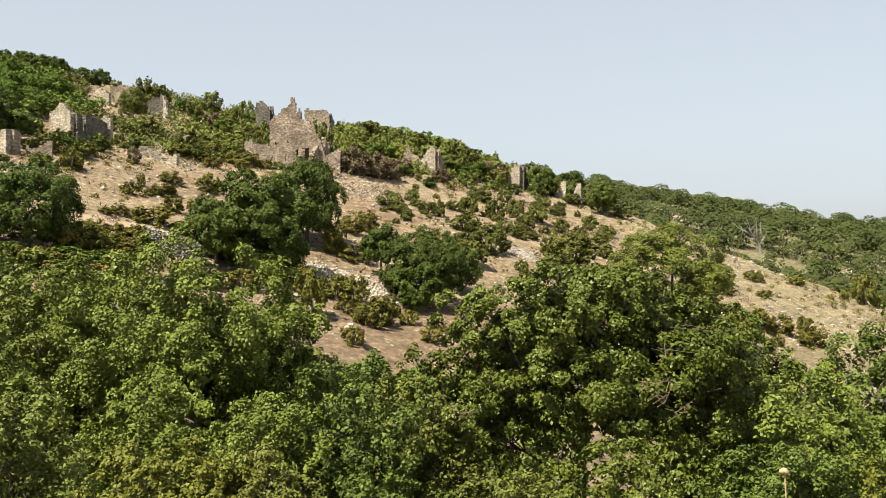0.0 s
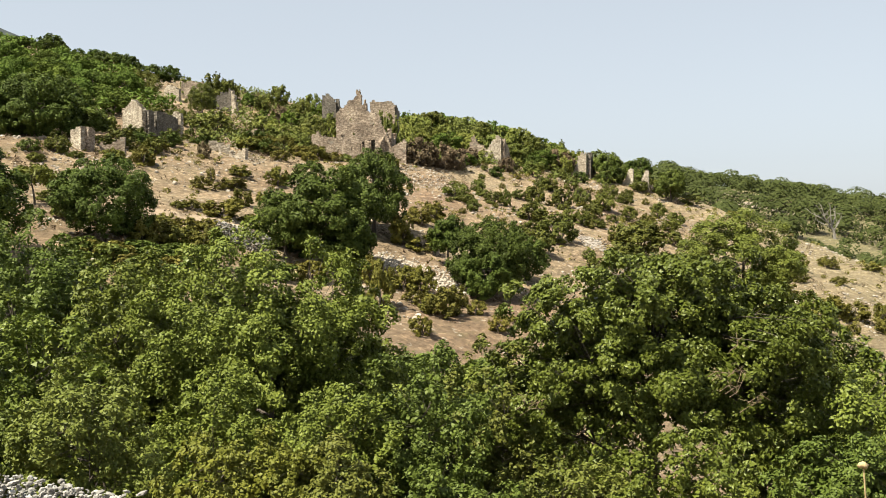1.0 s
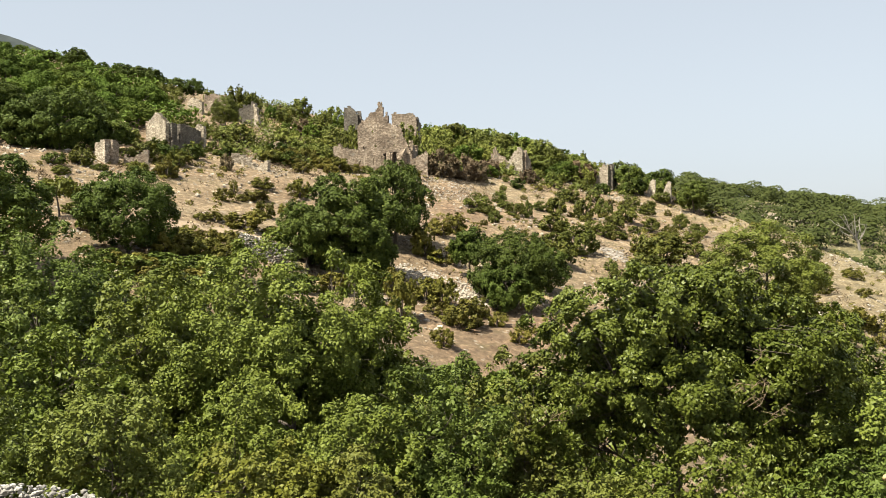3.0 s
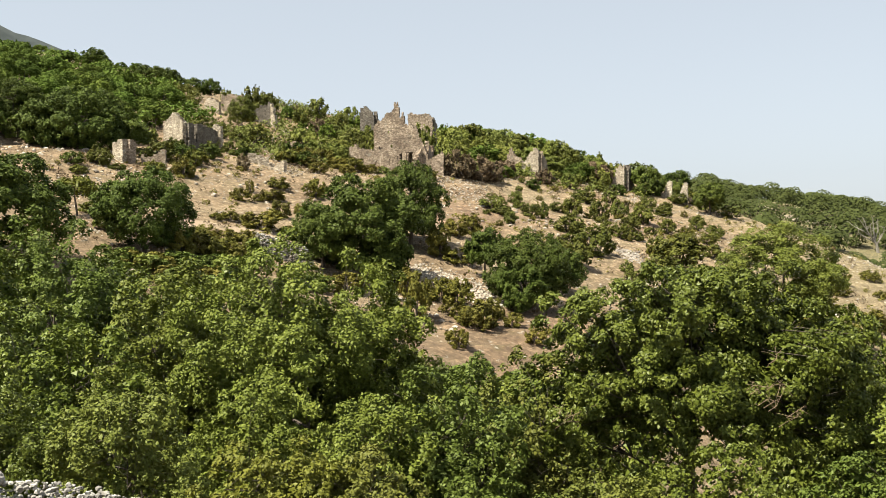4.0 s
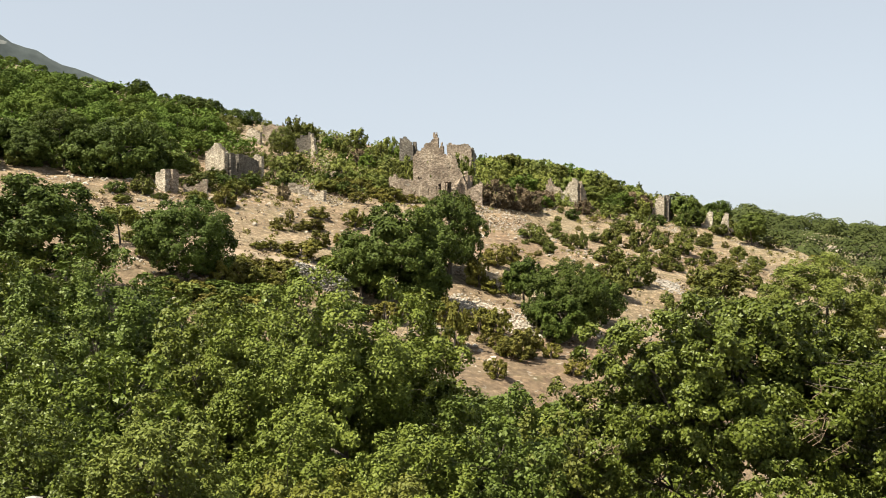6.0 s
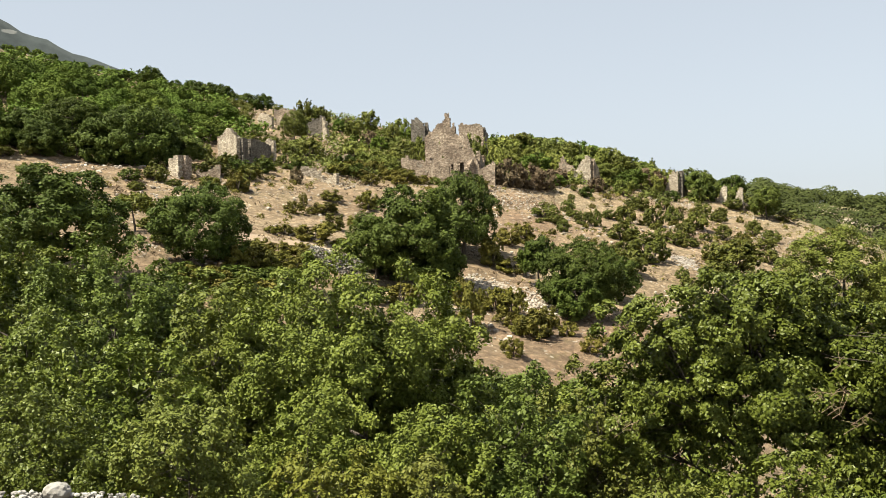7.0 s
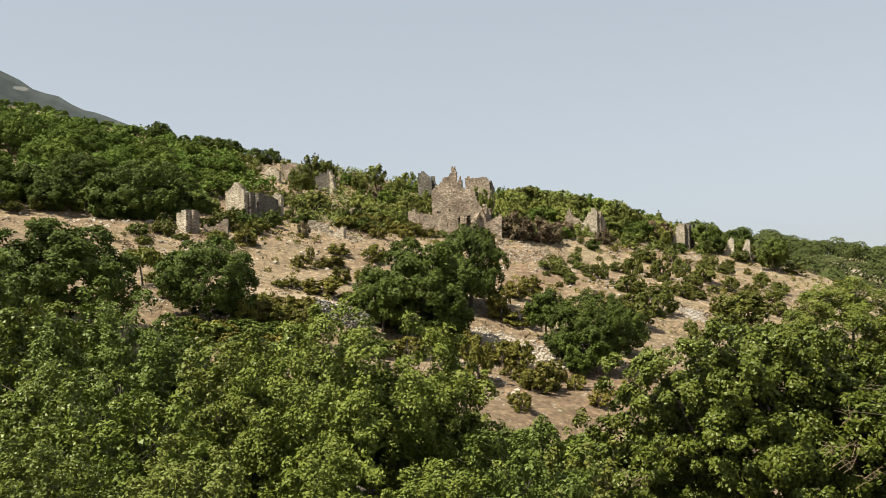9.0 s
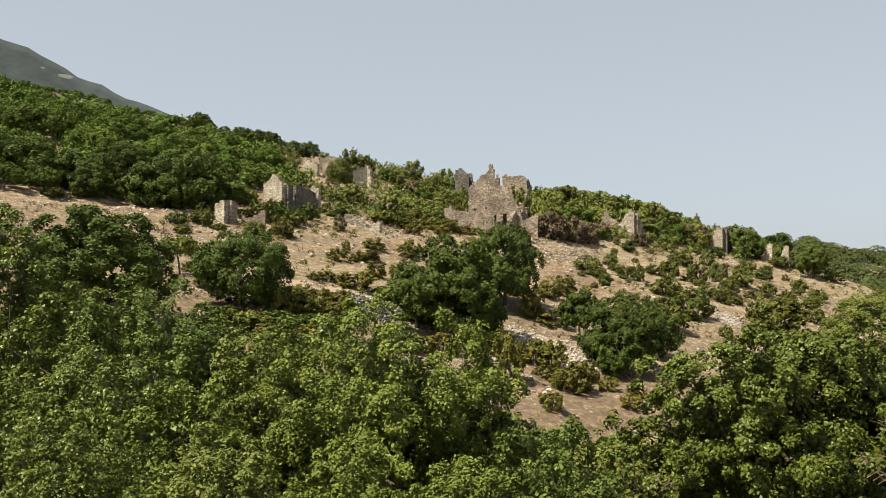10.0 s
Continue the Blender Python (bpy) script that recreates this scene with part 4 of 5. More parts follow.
def build_crest_scrub():
    """Low scrub over the upper slope by the long ruin."""
    rng = np.random.default_rng(39)
    vs, fs, base, made = [], [], 0, []
    for _ in range(400):
        y = rng.uniform(126, 168)
        x = -rng.uniform(0.30, 0.375) * y
        if any((x - p) ** 2 + (y - q) ** 2 < 4.0 for p, q in made) or (y > 134 and x / y > -0.345):
            continue
        made.append((x, y))
        w = rng.uniform(0.8, 1.6)
        _, cl = crown_of(rng, w, w * 0.9, w * 0.6, w * 0.45, 9, 6, 0.40, -0.7)
        v, f = crown_leaves(rng, cl, 700, 0.16, zc=w * 0.4)
        vs.append(v + (x, y, ground_z(x, y)))
        fs.append(f + base)
        base += len(v)
    ob = new("crest_scrub", mesh_from("crest_scrub", np.concatenate(vs), np.concatenate(fs), LEAF_OLIVE))
    tagged(ob, "low green scrub on the slope by the skyline ruin", "undergrowth", kind="stuff")


build_crest_scrub()


def build_field_bushes():
    rng = np.random.default_rng(37)
    light, dark = set_of(LEAF_LIGHT, 268, 0.064, 1800, 3), set_of(LEAF_JUNIPER, 272, 0.062, 1900, 2)
    for x, y, w, h in ((-29.0, 69.0, 3.0, 1.5), (-27.0, 68.5, 3.0, 1.7), (-25.6, 70.8, 3.2, 1.6), (-23.8, 71.6, 3.0, 1.7), (-22.0, 73.0, 3.2, 1.8), (-24.6, 68.6, 3.0, 1.6), (-21.6, 70.0, 3.4, 2.0), (-19.0, 71.2, 3.2, 1.4), (-16.6, 74.0, 3.0, 1.8)):
        bush(light, x, y, w, h, rng, "light-green bush at the edge of the valley trees", "field edge bushes")
    for x, y, w, h in ((-26.6, 77.6, 2.8, 1.7), (-25.0, 79.0, 2.8, 1.6), (-23.0, 79.4, 2.8, 1.9), (-24.0, 76.6, 2.4, 1.4), (-28.4, 75.0, 2.2, 1.3)):
        bush(dark, x, y, w, h, rng, "dark tangled shrub beside the dirt track", "field edge bushes")
    for x, y, w, h in ((-27.6, 127.5, 3.4, 2.2), (-25.6, 126.2, 3.0, 1.9), (-24.0, 128.6, 3.4, 2.2), (-22.0, 129.4, 2.6, 1.6), (-29.4, 124.6, 3.2, 2.2), (-30.6, 120.6, 2.8, 1.8), (-27.8, 121.2, 2.8, 1.8), (-26.2, 118.6, 2.6, 1.7), (-23.6, 122.6, 2.6, 1.7), (-18.8, 131.0, 2.0, 1.3), (-14.6, 131.6, 2.2, 1.6)):
        bush(dark, x, y, w, h, rng, "low dark shrub on the slope below the tall ruin", "field edge bushes")
    for x, y, w, h in ((-11.9, 98.2, 1.8, 1.5), (-10.5, 97.5, 1.6, 1.3), (-12.1, 103.2, 1.6, 1.4)):
        bush(dark, x, y, w, h, rng, "dark twiggy shrub beside the broad oak", "field edge bushes")
    for x, y, w, h in ((-57.0, 101.5, 4.2, 3.2), (-60.0, 100.5, 4.0, 3.0), (-53.8, 101.5, 3.6, 2.8), (-63.0, 99.0, 4.0, 3.0), (-44.6, 94.6, 2.4, 1.6), (-66.0, 97.0, 4.0, 3.0), (-62.0, 104.0, 4.4, 3.4)):
        bush(light, x, y, w, h, rng, "leafy green bush at the foot of the woodland", "field edge bushes")


build_field_bushes()


def build_tufts():
    """Knee-high dry grass and herbs, and low growth among the ruins."""
    rng = np.random.default_rng(35)
    low, dry = [], []
    while len(dry) < 2600:
        x, y = rng.uniform(-60, 62), rng.uniform(72, 172)
        if math.sin(x * 0.21 + 0.6) * math.sin(y * 0.17 + 1.1) + 0.6 * math.sin(x * 0.5 + y * 0.4) + rng.normal() * 0.5 < 0.3:
            continue
        r = rng.uniform(0.12, 0.5)
        dry.append((x, y, ground_z(x, y) + r * 0.3, r))
    v, f = leaves(rng, dry, 30000, 0.20, flat=0.8, up=0.2, wide=0.35)
    tagged(new("dry_grass", mesh_from("dry_grass", v, f, LEAF_DRY)), "brownish dry grass tufts over the slope", "grass", kind="stuff")
    herbs = []
    while len(herbs) < 1500:
        x, y = rng.uniform(-50, 55), rng.uniform(74, 168)
        if math.sin(x * 0.17 + 2.0) * math.sin(y * 0.13 + 0.4) + 0.5 * math.sin(x * 0.43 - y * 0.31) + rng.normal() * 0.5 < 0.35 - 0.25 * (x > -8):
            continue
        r = 0.12 + 0.38 * rng.random() ** 2
        herbs.append((x, y, ground_z(x, y) + r * 0.5, r))
    v, f = leaves(rng, herbs, 30000, 0.17, flat=0.7, up=0.5)
    tagged(new("herbs", mesh_from("herbs", v, f, LEAF_JUNIPER)), "small dull-green herbs and heath over the stony slope", "undergrowth", kind="stuff")
    zone = [(-41, 123), (-33.4, 119.5), (-25.8, 122), (-25.8, 140), (-14, 142), (-12, 137), (-5, 148), (5, 153), (16, 163), (17, 182), (-52, 178), (-50, 154), (-40, 146)]
    while len(low) < 1500:
        x, y = rng.uniform(-55, 25), rng.uniform(117, 182)
        if not inside(zone, x, y) or math.sin(x * 0.45) * math.sin(y * 0.37) > 0.2:
            continue
        r = rng.uniform(0.3, 1.0)
        low.append((x, y, ground_z(x, y) + r * 0.5, r))
    v, f = leaves(rng, low, 30000, 0.28)
    tagged(new("low_growth", mesh_from("low_growth", v, f, LEAF_SCRUB)), "low green growth among the ruined houses", "undergrowth", kind="stuff")


build_tufts()


def build_mid_trees():
    oak = [tree_meshes(300 + k, 4.3, 3.9, 3.9, LEAF_OAK, 26000, 0.165, clumps=30, small=0.34, thick=0.24, fork=1.2, low=-0.8) for k in range(3)]
    small_oak = [tree_meshes(306 + k, 4.3, 3.9, 3.9, LEAF_OAK, 12000, 0.235, clumps=24, small=0.36, thick=0.24, fork=1.0, sides=4, low=-0.92) for k in range(2)]
    young = [tree_meshes(310 + k, 2.2, 1.9, 2.5, LEAF_OAK, 7000, 0.18, thick=0.14, fork=1.0) for k in range(2)]
    light = [tree_meshes(320, 4.2, 4.2, 4.8, LEAF_LIGHT, 9000, 0.33, thick=0.24, fork=1.6)]
    olive = [tree_meshes(321, 4.0, 4.4, 5.0, LEAF_HAZEL, 42000, 0.118, clumps=40, small=0.30, thick=0.24, fork=1.6, low=-0.75)]
    tree(oak[0], -14.6, 81.6, "broad dark-green oak standing on the slope", 1.02, 0.3)
    tree(oak[1], -12.2, 93.5, "dark-green oak with a dense round crown", 0.76, 1.9, tall=1.2)
    tree(oak[2], -17.6, 81.0, "low dark-green oak beside the dry-stone wall", 0.62, 0.7)
    tree(young[0], -12.7, 80.2, "young green oak in front of darker oaks", 0.95, 2.0)
    tree(young[1], -5.2, 88.2, "small spreading tree with a bare forked trunk", 0.72, 0.2, tall=1.35)
    tree(oak[1], -1.6, 83.2, "dark-green oak shading the reddish slope", 0.74, 3.3)
    tree(small_oak[0], 1.2, 90.5, "bushy dark-green oak on the slope", 0.5, 4.0)
    tree(small_oak[1], -2.0, 80.6, "dark low oak below the rocky band", 0.46, 2.5)
    tree(oak[2], -28.8, 72.5, "round dark-green oak on the field edge", 0.78, 5.0, tall=0.98)
    tree(oak[0], -34.9, 62.0, "broad round oak above the valley trees", 1.15, 1.2, tall=0.80)
    fruit = tree_meshes(345, 1.7, 0.9, 2.2, LEAF_YELLOW, 1500, 0.16, thick=0.09, fork=1.1)
    tree(fruit, -36.2, 77.6, "small yellowish fruit tree on the terrace", 1.0, 1.0)
    tree(olive[0], 20.5, 95.0, "large yellow-green tree at the edge of the field", 1.3, 0.5, tall=0.80, z=ground_z(20.5, 95.0) - 0.7)
    tree(light[0], -44.4, 108.5, "bright green bushy tree beside the gabled ruin", 0.46, 0.9, tall=0.8)
    tree(olive[0], -41.6, 140.0, "yellow-green tree growing before a roofless ruin", 0.50, 2.2, z=ground_z(-41.6, 140.0) - 0.4)
    tree(light[0], 15.4, 166.5, "green tree between two broken walls", 0.5, 1.4)
    tree(light[0], 24.5, 160.0, "bright green bushy tree on the ridge", 0.55, 3.4)
    tree(small_oak[1], 21.0, 172.0, "dark tree on the ridge behind the ruins", 0.5, 2.4)
    # the left woodland
    rng = np.random.default_rng(41)
    wood = [tree_meshes(330 + k, 3.4, 2.7, 2.7, LEAF_FOREST, 4200, 0.25, clumps=24, small=0.34, thick=0.2, fork=0.8, sides=3) for k in range(5)]
    great = tree_meshes(340, 6.3, 3.9, 3.6, LEAF_OAK, 34000, 0.21, clumps=40, small=0.30, thick=0.35, fork=0.9, low=-0.95)
    tree(great, -48.3, 103.6, "large dark oak beside the stone hut", 0.86, 4.1, tall=1.0, z=ground_z(-48.3, 103.6) - 0.7)
    tree(oak[1], -56.4, 106.0, "large dark oak at the edge of the woodland", 0.8, 0.4, tall=0.8)
    tree(small_oak[0], -49.5, 112.0, "dark oak between the hut and the gabled ruin", 0.6, 2.4)
    for k, (x, y, q) in enumerate(((-61.5, 92.0, 0.85), (-59.2, 95.2, 0.9), (-56.0, 98.6, 0.8), (-65.5, 94.5, 1.0), (-58.5, 100.5, 1.0), (-63.0, 98.0, 1.1), (-65.0, 90.5, 0.9))):
        tree(wood[k % 5] if k in (0, 1, 6) else small_oak[k % 2], x, y, "dark spreading tree at the foot of the woodland", q * 0.62, k * 1.3, "hillside woodland", tall=0.85)
    poly = [(-64, 90), (-55, 101), (-47.5, 106), (-47, 120), (-43.5, 125), (-43, 136), (-53, 149), (-58, 160), (-66, 163), (-74, 168), (-150, 168), (-150, 60), (-80, 60)]
    made = []
    while len(made) < 200:
        x, y = rng.uniform(-128, -45), rng.uniform(70, 169)
        if not inside(poly, x, y) or (y > 110 and x / y > -0.365) or any((x - a) ** 2 + (y - b) ** 2 < 9 for a, b in made) or (x > -62 and y < 100):
            continue
        made.append((x, y))
        tree(wood[rng.integers(5)], x, y, "green broadleaf tree of the hillside woodland", rng.uniform(0.5, 0.85) * (0.55 if y > 158 else 0.75 if y > 145 else 1.0), rng.uniform(0, 6.28), "hillside woodland", tall=rng.uniform(0.75, 1.1))
    under = []
    while len(under) < 1500:
        x, y = rng.uniform(-128, -45), rng.uniform(70, 169)
        if inside(poly, x, y) and not (x > -62 and y < 100):
            r = rng.uniform(0.7, 1.5)
            under.append((x, y, ground_z(x, y) + r * 0.7, r))
    tagged(new("undergrowth", mesh_from("undergrowth", *leaves(rng, under, 70000, 0.40), LEAF_FOREST)), "green undergrowth filling the hillside woodland", "undergrowth", kind="stuff")
    for k in range(26):
        # the crest as it stands against the sky
        t = -0.80 + k * 0.0165
        reach = np.arange(110.0, 190.0, 1.0)
        y = float(reach[np.argmax(land(reach * t, reach) / reach)]) + rng.uniform(-5, -1)
        tree(wood[k % 5], t * y, y, "rounded tree on the crest of the woodland", rng.uniform(0.26, 0.42), rng.uniform(0, 6.28), "hillside woodland", tall=rng.uniform(0.6, 0.8))
    sky_tree = tree_meshes(347, 3.4, 2.9, 3.0, LEAF_OAK, 4500, 0.30, thick=0.2, fork=0.6, sides=4, low=-0.9)
    for x, y, q in ((-79, 166, 0.5), (-75, 168, 0.75), (-73.4, 168, 0.5), (-66.5, 168, 0.55), (-64.4, 168, 0.62), (-62.2, 168, 0.7), (-60.4, 168, 0.5), (-58.0, 168, 0.62), (-55.2, 168, 0.66)):
        tree(sky_tree, x, y, "dark round tree on the skyline", q * 0.82, x, "skyline trees", tall=0.85)


build_mid_trees()


def build_far_ridge():
    """Woods on the far ridge, past counting."""
    rng = np.random.default_rng(51)
    cl = []
    for _ in range(1250):
        x, y = rng.uniform(15, 200), 186 + 158 * rng.random() ** 1.35
        if x / y < 0.08 or (60 < x < 73 and 282 < y < 288) or (72 < x < 84 and 240 < y < 257) or math.sin(x * 0.13 + y * 0.05) * math.sin(y * 0.11) + rng.normal() * 0.3 > 0.8:
            continue
        r, z = 1.5 + 2.3 * rng.random() ** 1.6, ground_z(x, y)
        cl.append((x, y, z + r * 0.75, r))
        cl.append((x + rng.normal() * r * 0.6, y + rng.normal() * r * 0.6, z + r * rng.uniform(0.5, 1.1), r * 0.65))
    cl = np.array(cl)
    cl = np.concatenate([cl, np.tile([0.0, -0.35, 0.85], (len(cl), 1))], 1)
    v, f = leaves(rng, cl, 230000, 0.58, flat=0.9, up=0.1, shell=0.85, rough=0.22)
    ob = new("far_woods", mesh_from("far_woods", v, f, LEAF_FAR))
    tagged(ob, "green scrub woodland covering the far ridge", "woods", kind="stuff")


build_far_ridge()


def build_ridge_trees():
    """Rounded trees along the far skyline, and the bare rocky ledges below it."""
    rng = np.random.default_rng(53)
    kinds = [tree_meshes(350 + k, 3.4, 2.8, 2.9, LEAF_FAR, 1700, 0.45, thick=0.2, fork=0.8, sides=3) for k in range(3)]
    for k in range(26):
        x = 52 + k * 3.9 + rng.uniform(-1.5, 1.5)
        y = rng.uniform(318, 334)
        tree(kinds[k % 3], x, y, "rounded dark tree on the far skyline", rng.uniform(0.42, 0.95), rng.uniform(0, 6.28), "far skyline trees", tall=rng.uniform(0.7, 1.1))
    for x, y, r in ((64, 287, 5), (70, 288, 5), (62, 284, 5), (72, 283, 4), (60, 300, 4), (112, 262, 4), (100, 250, 3)):
        pts = stones_on(rng, x - r, y, x + r, y - 1, 0.9, 120)
        scatter_stones("stone_ledge", pts, 0.4 + 0.9 * rng.random(120) ** 2, ROCK_WARM, "pale rocky ledge on the far ridge", "stones", seed=int(x))


build_ridge_trees()


# ---- near plants below the viewpoint ----
def near_plant(seed, x, y, top, width, depth, mat, count, leaf, label, kind="tree", clumps=42, small=0.26, squat=0.5, wood=None, thick=0.13, fork=None, fine=False, lean=0.0, power=2.2, twigs=8, low=-0.6, inner=0.30, deep=0.38):
    """A plant rooted on the bank whose crown reaches the height top."""
    z = ground_z(x, y)
    tall = top - z
    rz = tall * squat
    rng = np.random.default_rng(seed)
    hearts, cl = crown_of(rng, width / 2, depth / 2, rz, tall - rz, clumps, twigs, small, low, power, deep=deep)
    hearts, cl = hearts + (lean, 0, 0), cl + (lean, 0, 0, 0, 0, 0, 0)
    v, f = crown_leaves(rng, cl, count, leaf, fine, inner, tall - rz)
    root = tagged(new(kind), label, kind)
    root.location = (x, y, z)
    ends = np.concatenate([hearts, cl[rng.choice(len(cl), clumps, replace=False), :3]])
    br = limbs(rng, ends, -0.5, fork if fork is not None else max(0.4, tall - 1.85 * rz), thick if kind == "tree" else 0.05, bend=0.2)
    part("trunk" if kind == "tree" else "stem", mesh_from("trunk", *tubes(br, 5), wood or BARK), root)
    part("crown" if kind == "tree" else "foliage", mesh_from("crown", v, f, mat), root)
    return root


def build_near_plants():
    near_plant(401, 3.1, 24.0, -0.42, 7.3, 6.0, LEAF_GLOSSY, 145000, 0.086, "large glossy-leaved tree with a dark trunk", squat=0.25, fork=5.2, lean=0.2, power=2.9, clumps=150, small=0.20, low=-0.68, twigs=6, thick=0.15, deep=0.4, fine=True)
    near_plant(402, -6.3, 27.0, -0.05, 6.6, 6.0, LEAF_MAPLE, 92000, 0.088, "broad leafy maple with a mid-green crown", squat=0.43, power=2.8, clumps=90, small=0.23, twigs=7, deep=0.3, fine=True)
    near_plant(424, -4.7, 28.5, -0.45, 3.6, 3.6, LEAF_MAPLE, 18590, 0.086, "leafy maple grown together with its broader neighbour", squat=0.47, power=3.0)
    near_plant(425, -9.0, 31.0, -0.75, 4.2, 4.0, LEAF_MAPLE, 17160, 0.094, "green tree between the maple and the field", squat=0.47, power=2.8)
    near_plant(403, -16.4, 33.0, 1.2, 6.4, 6.0, LEAF_LIGHT, 42900, 0.088, "tall leafy tree at the valley edge", squat=0.46)
    near_plant(404, -25.6, 38.0, 4.4, 7.0, 6.5, LEAF_GLOSSY, 40040, 0.101, "tall green tree rising from the valley", squat=0.47)
    near_plant(405, 12.2, 28.0, -1.65, 5.0, 4.5, LEAF_LIGHT, 24310, 0.086, "light-green tree at the edge of the bank", squat=0.47)
    near_plant(406, 10.0, 30.0, -3.0, 4.6, 4.0, LEAF_GLOSSY, 21450, 0.094, "dark-green bushy tree behind lighter leaves", squat=0.48)
    near_plant(423, -0.9, 26.0, -2.75, 3.6, 3.0, LEAF_LIGHT, 17160, 0.072, "light-green bush on the valley edge", "shrub", squat=0.5)
    near_plant(407, -2.0, 22.0, -2.1, 3.4, 3.0, LEAF_LIGHT, 20377, 0.083, "light-green leafy shrub between two trees", "shrub", squat=0.48, fine=True)
    near_plant(408, -0.3, 23.5, -2.5, 3.0, 2.8, LEAF_OLIVE, 17660, 0.083, "olive-green shrub with brownish twigs", "shrub", squat=0.48, fine=True)
    near_plant(409, -4.5, 17.0, -3.1, 2.8, 2.4, LEAF_YELLOW, 17660, 0.071, "yellow-green shrub at the foot of the trees", "shrub", squat=0.5, fine=True)
    near_plant(410, -3.0, 17.0, -3.3, 2.2, 2.2, LEAF_OLIVE, 13585, 0.067, "grey-olive shrub with thin twigs", "shrub", squat=0.5, fine=True)
    near_plant(411, -8.2, 19.5, -2.3, 3.4, 3.0, LEAF_OLIVE, 20377, 0.075, "yellowish olive shrub above the stone bank", "shrub", squat=0.5, fine=True)
    near_plant(412, -11.3, 20.0, -2.4, 3.4, 3.0, LEAF_GLOSSY, 20377, 0.075, "deep-green leafy shrub on the bank", "shrub", squat=0.5, fine=True)
    near_plant(413, 6.0, 18.5, -3.4, 3.2, 2.6, LEAF_LIGHT, 17660, 0.075, "light-green shrub at the foot of the large tree", "shrub", squat=0.5, fine=True)
    near_plant(414, 1.2, 19.5, -4.0, 2.8, 2.2, LEAF_OLIVE, 14943, 0.075, "olive shrub below the large tree", "shrub", squat=0.5, fine=True)
    near_plant(426, 3.0, 19.6, -3.45, 3.1, 2.2, LEAF_GLOSSY, 14820, 0.078, "dark-green shrub round the foot of the large tree", "shrub", squat=0.5, fine=True)
    near_plant(415, 7.6, 23.0, -2.6, 4.0, 3.6, LEAF_MAPLE, 20377, 0.091, "green tree filling the valley edge", squat=0.47, fine=True)
    near_plant(416, -11.0, 29.0, -0.5, 5.0, 4.6, LEAF_MAPLE, 24310, 0.086, "dull green tree behind the maple", squat=0.46)
    near_plant(417, -17.0, 24.5, -1.6, 4.8, 4.0, LEAF_GLOSSY, 24310, 0.079, "green tree on the shaded bank", squat=0.47)
    near_plant(418, -13.4, 22.5, -1.9, 3.4, 3.0, LEAF_GLOSSY, 17660, 0.083, "dark-green shrub on the shaded bank", "shrub", squat=0.48, fine=True)
    near_plant(419, -0.9, 18.0, -3.9, 2.4, 2.2, LEAF_LIGHT, 13585, 0.071, "light-green bush at the bottom of the bank", "shrub", squat=0.5, fine=True)
    near_plant(420, 8.6, 18.5, -3.5, 2.8, 2.4, LEAF_YELLOW, 13585, 0.075, "yellowish bush at the bottom of the bank", "shrub", squat=0.5, fine=True)
    near_plant(421, -6.6, 22.5, -2.9, 3.6, 3.0, LEAF_MAPLE, 19019, 0.083, "green shrub in front of the maple", "shrub", squat=0.48, fine=True)
    near_plant(422, -3.6, 21.5, -3.0, 3.0, 2.6, LEAF_MAPLE, 16302, 0.083, "green shrub beside the maple", "shrub", squat=0.48, fine=True)
    # the crowns that fill the valley floor behind
    mats = (LEAF_MAPLE, LEAF_GLOSSY, LEAF_LIGHT, LEAF_GLOSSY, LEAF_MAPLE)
    for k, (x, y, top) in enumerate(((-27, 46, 1.6), (-22.5, 44, 0.7), (-18.5, 42, 0.0), (-14.5, 42, -0.9), (-10.5, 41, -1.7), (-6.8, 40, -2.4), (-3.4, 40, -4.0),
                                     (-0.4, 42, -4.7), (2.6, 40, -3.6), (10.4, 42, -4.6), (14.4, 42, -5.0), (18.6, 42, -5.0), (-32, 44, 2.6))):
        near_plant(440 + k, x, y, top, 6.0, 5.4, mats[k % 5], 13000, 0.14, "leafy tree crown on the valley floor", squat=0.49)
    for k, (x, y, top) in enumerate(((-20.5, 34, 0.1), (-13.2, 35, -0.4), (-9.4, 34.5, -0.55), (-3.2, 32, -3.4), (-0.2, 33, -3.9), (9.0, 32, -2.6), (16.0, 33, -3.6), (-12.6, 26, -1.3), (-15.4, 28, -0.9), (-19.6, 28, -1.0))):
        near_plant(470 + k, x, y, top, 5.2, 4.6, (LEAF_GLOSSY if k >= 7 else mats[(k * 2 + 1) % 5]), 20000, 0.105 if y > 31 else 0.088, "leafy green tree on the lower bank", squat=0.49)


build_near_plants()


def build_dry_twigs():
    """Bare dead twigs at the front of the trees."""
    rng = np.random.default_rng(77)
    for at, many in (((4.15, 20.7, -2.75), 5), ((4.5, 20.8, -3.2), 4), ((0.2, 21.8, -3.6), 4)):
        root = tagged(new("dead_branch"), "bare brown dead branch caught in green leaves", "branch", "dead branches")
        root.location = at
        for _ in range(many):
            s0 = rng.normal(size=3) * (0.22, 0.15, 0.2)
            stem = [s0, s0 + (0.16, 0.03, 0.10), s0 + (0.34, 0.05, 0.22) + rng.normal(size=3) * 0.1]
            part("stem", mesh_from("stem", *tubes([(stem, [0.009, 0.007, 0.004])], 4), BARK_DEAD), root)
            for _ in range(5):
                q = stem[1] + (stem[2] - stem[1]) * rng.random()
                e = q + rng.normal(size=3) * (0.17, 0.12, 0.13)
                part("twig", mesh_from("twig", *tubes([([q, (q + e) / 2 + rng.normal(size=3) * 0.04, e], [0.006, 0.005, 0.003])], 3), BARK_DEAD), root)


build_dry_twigs()


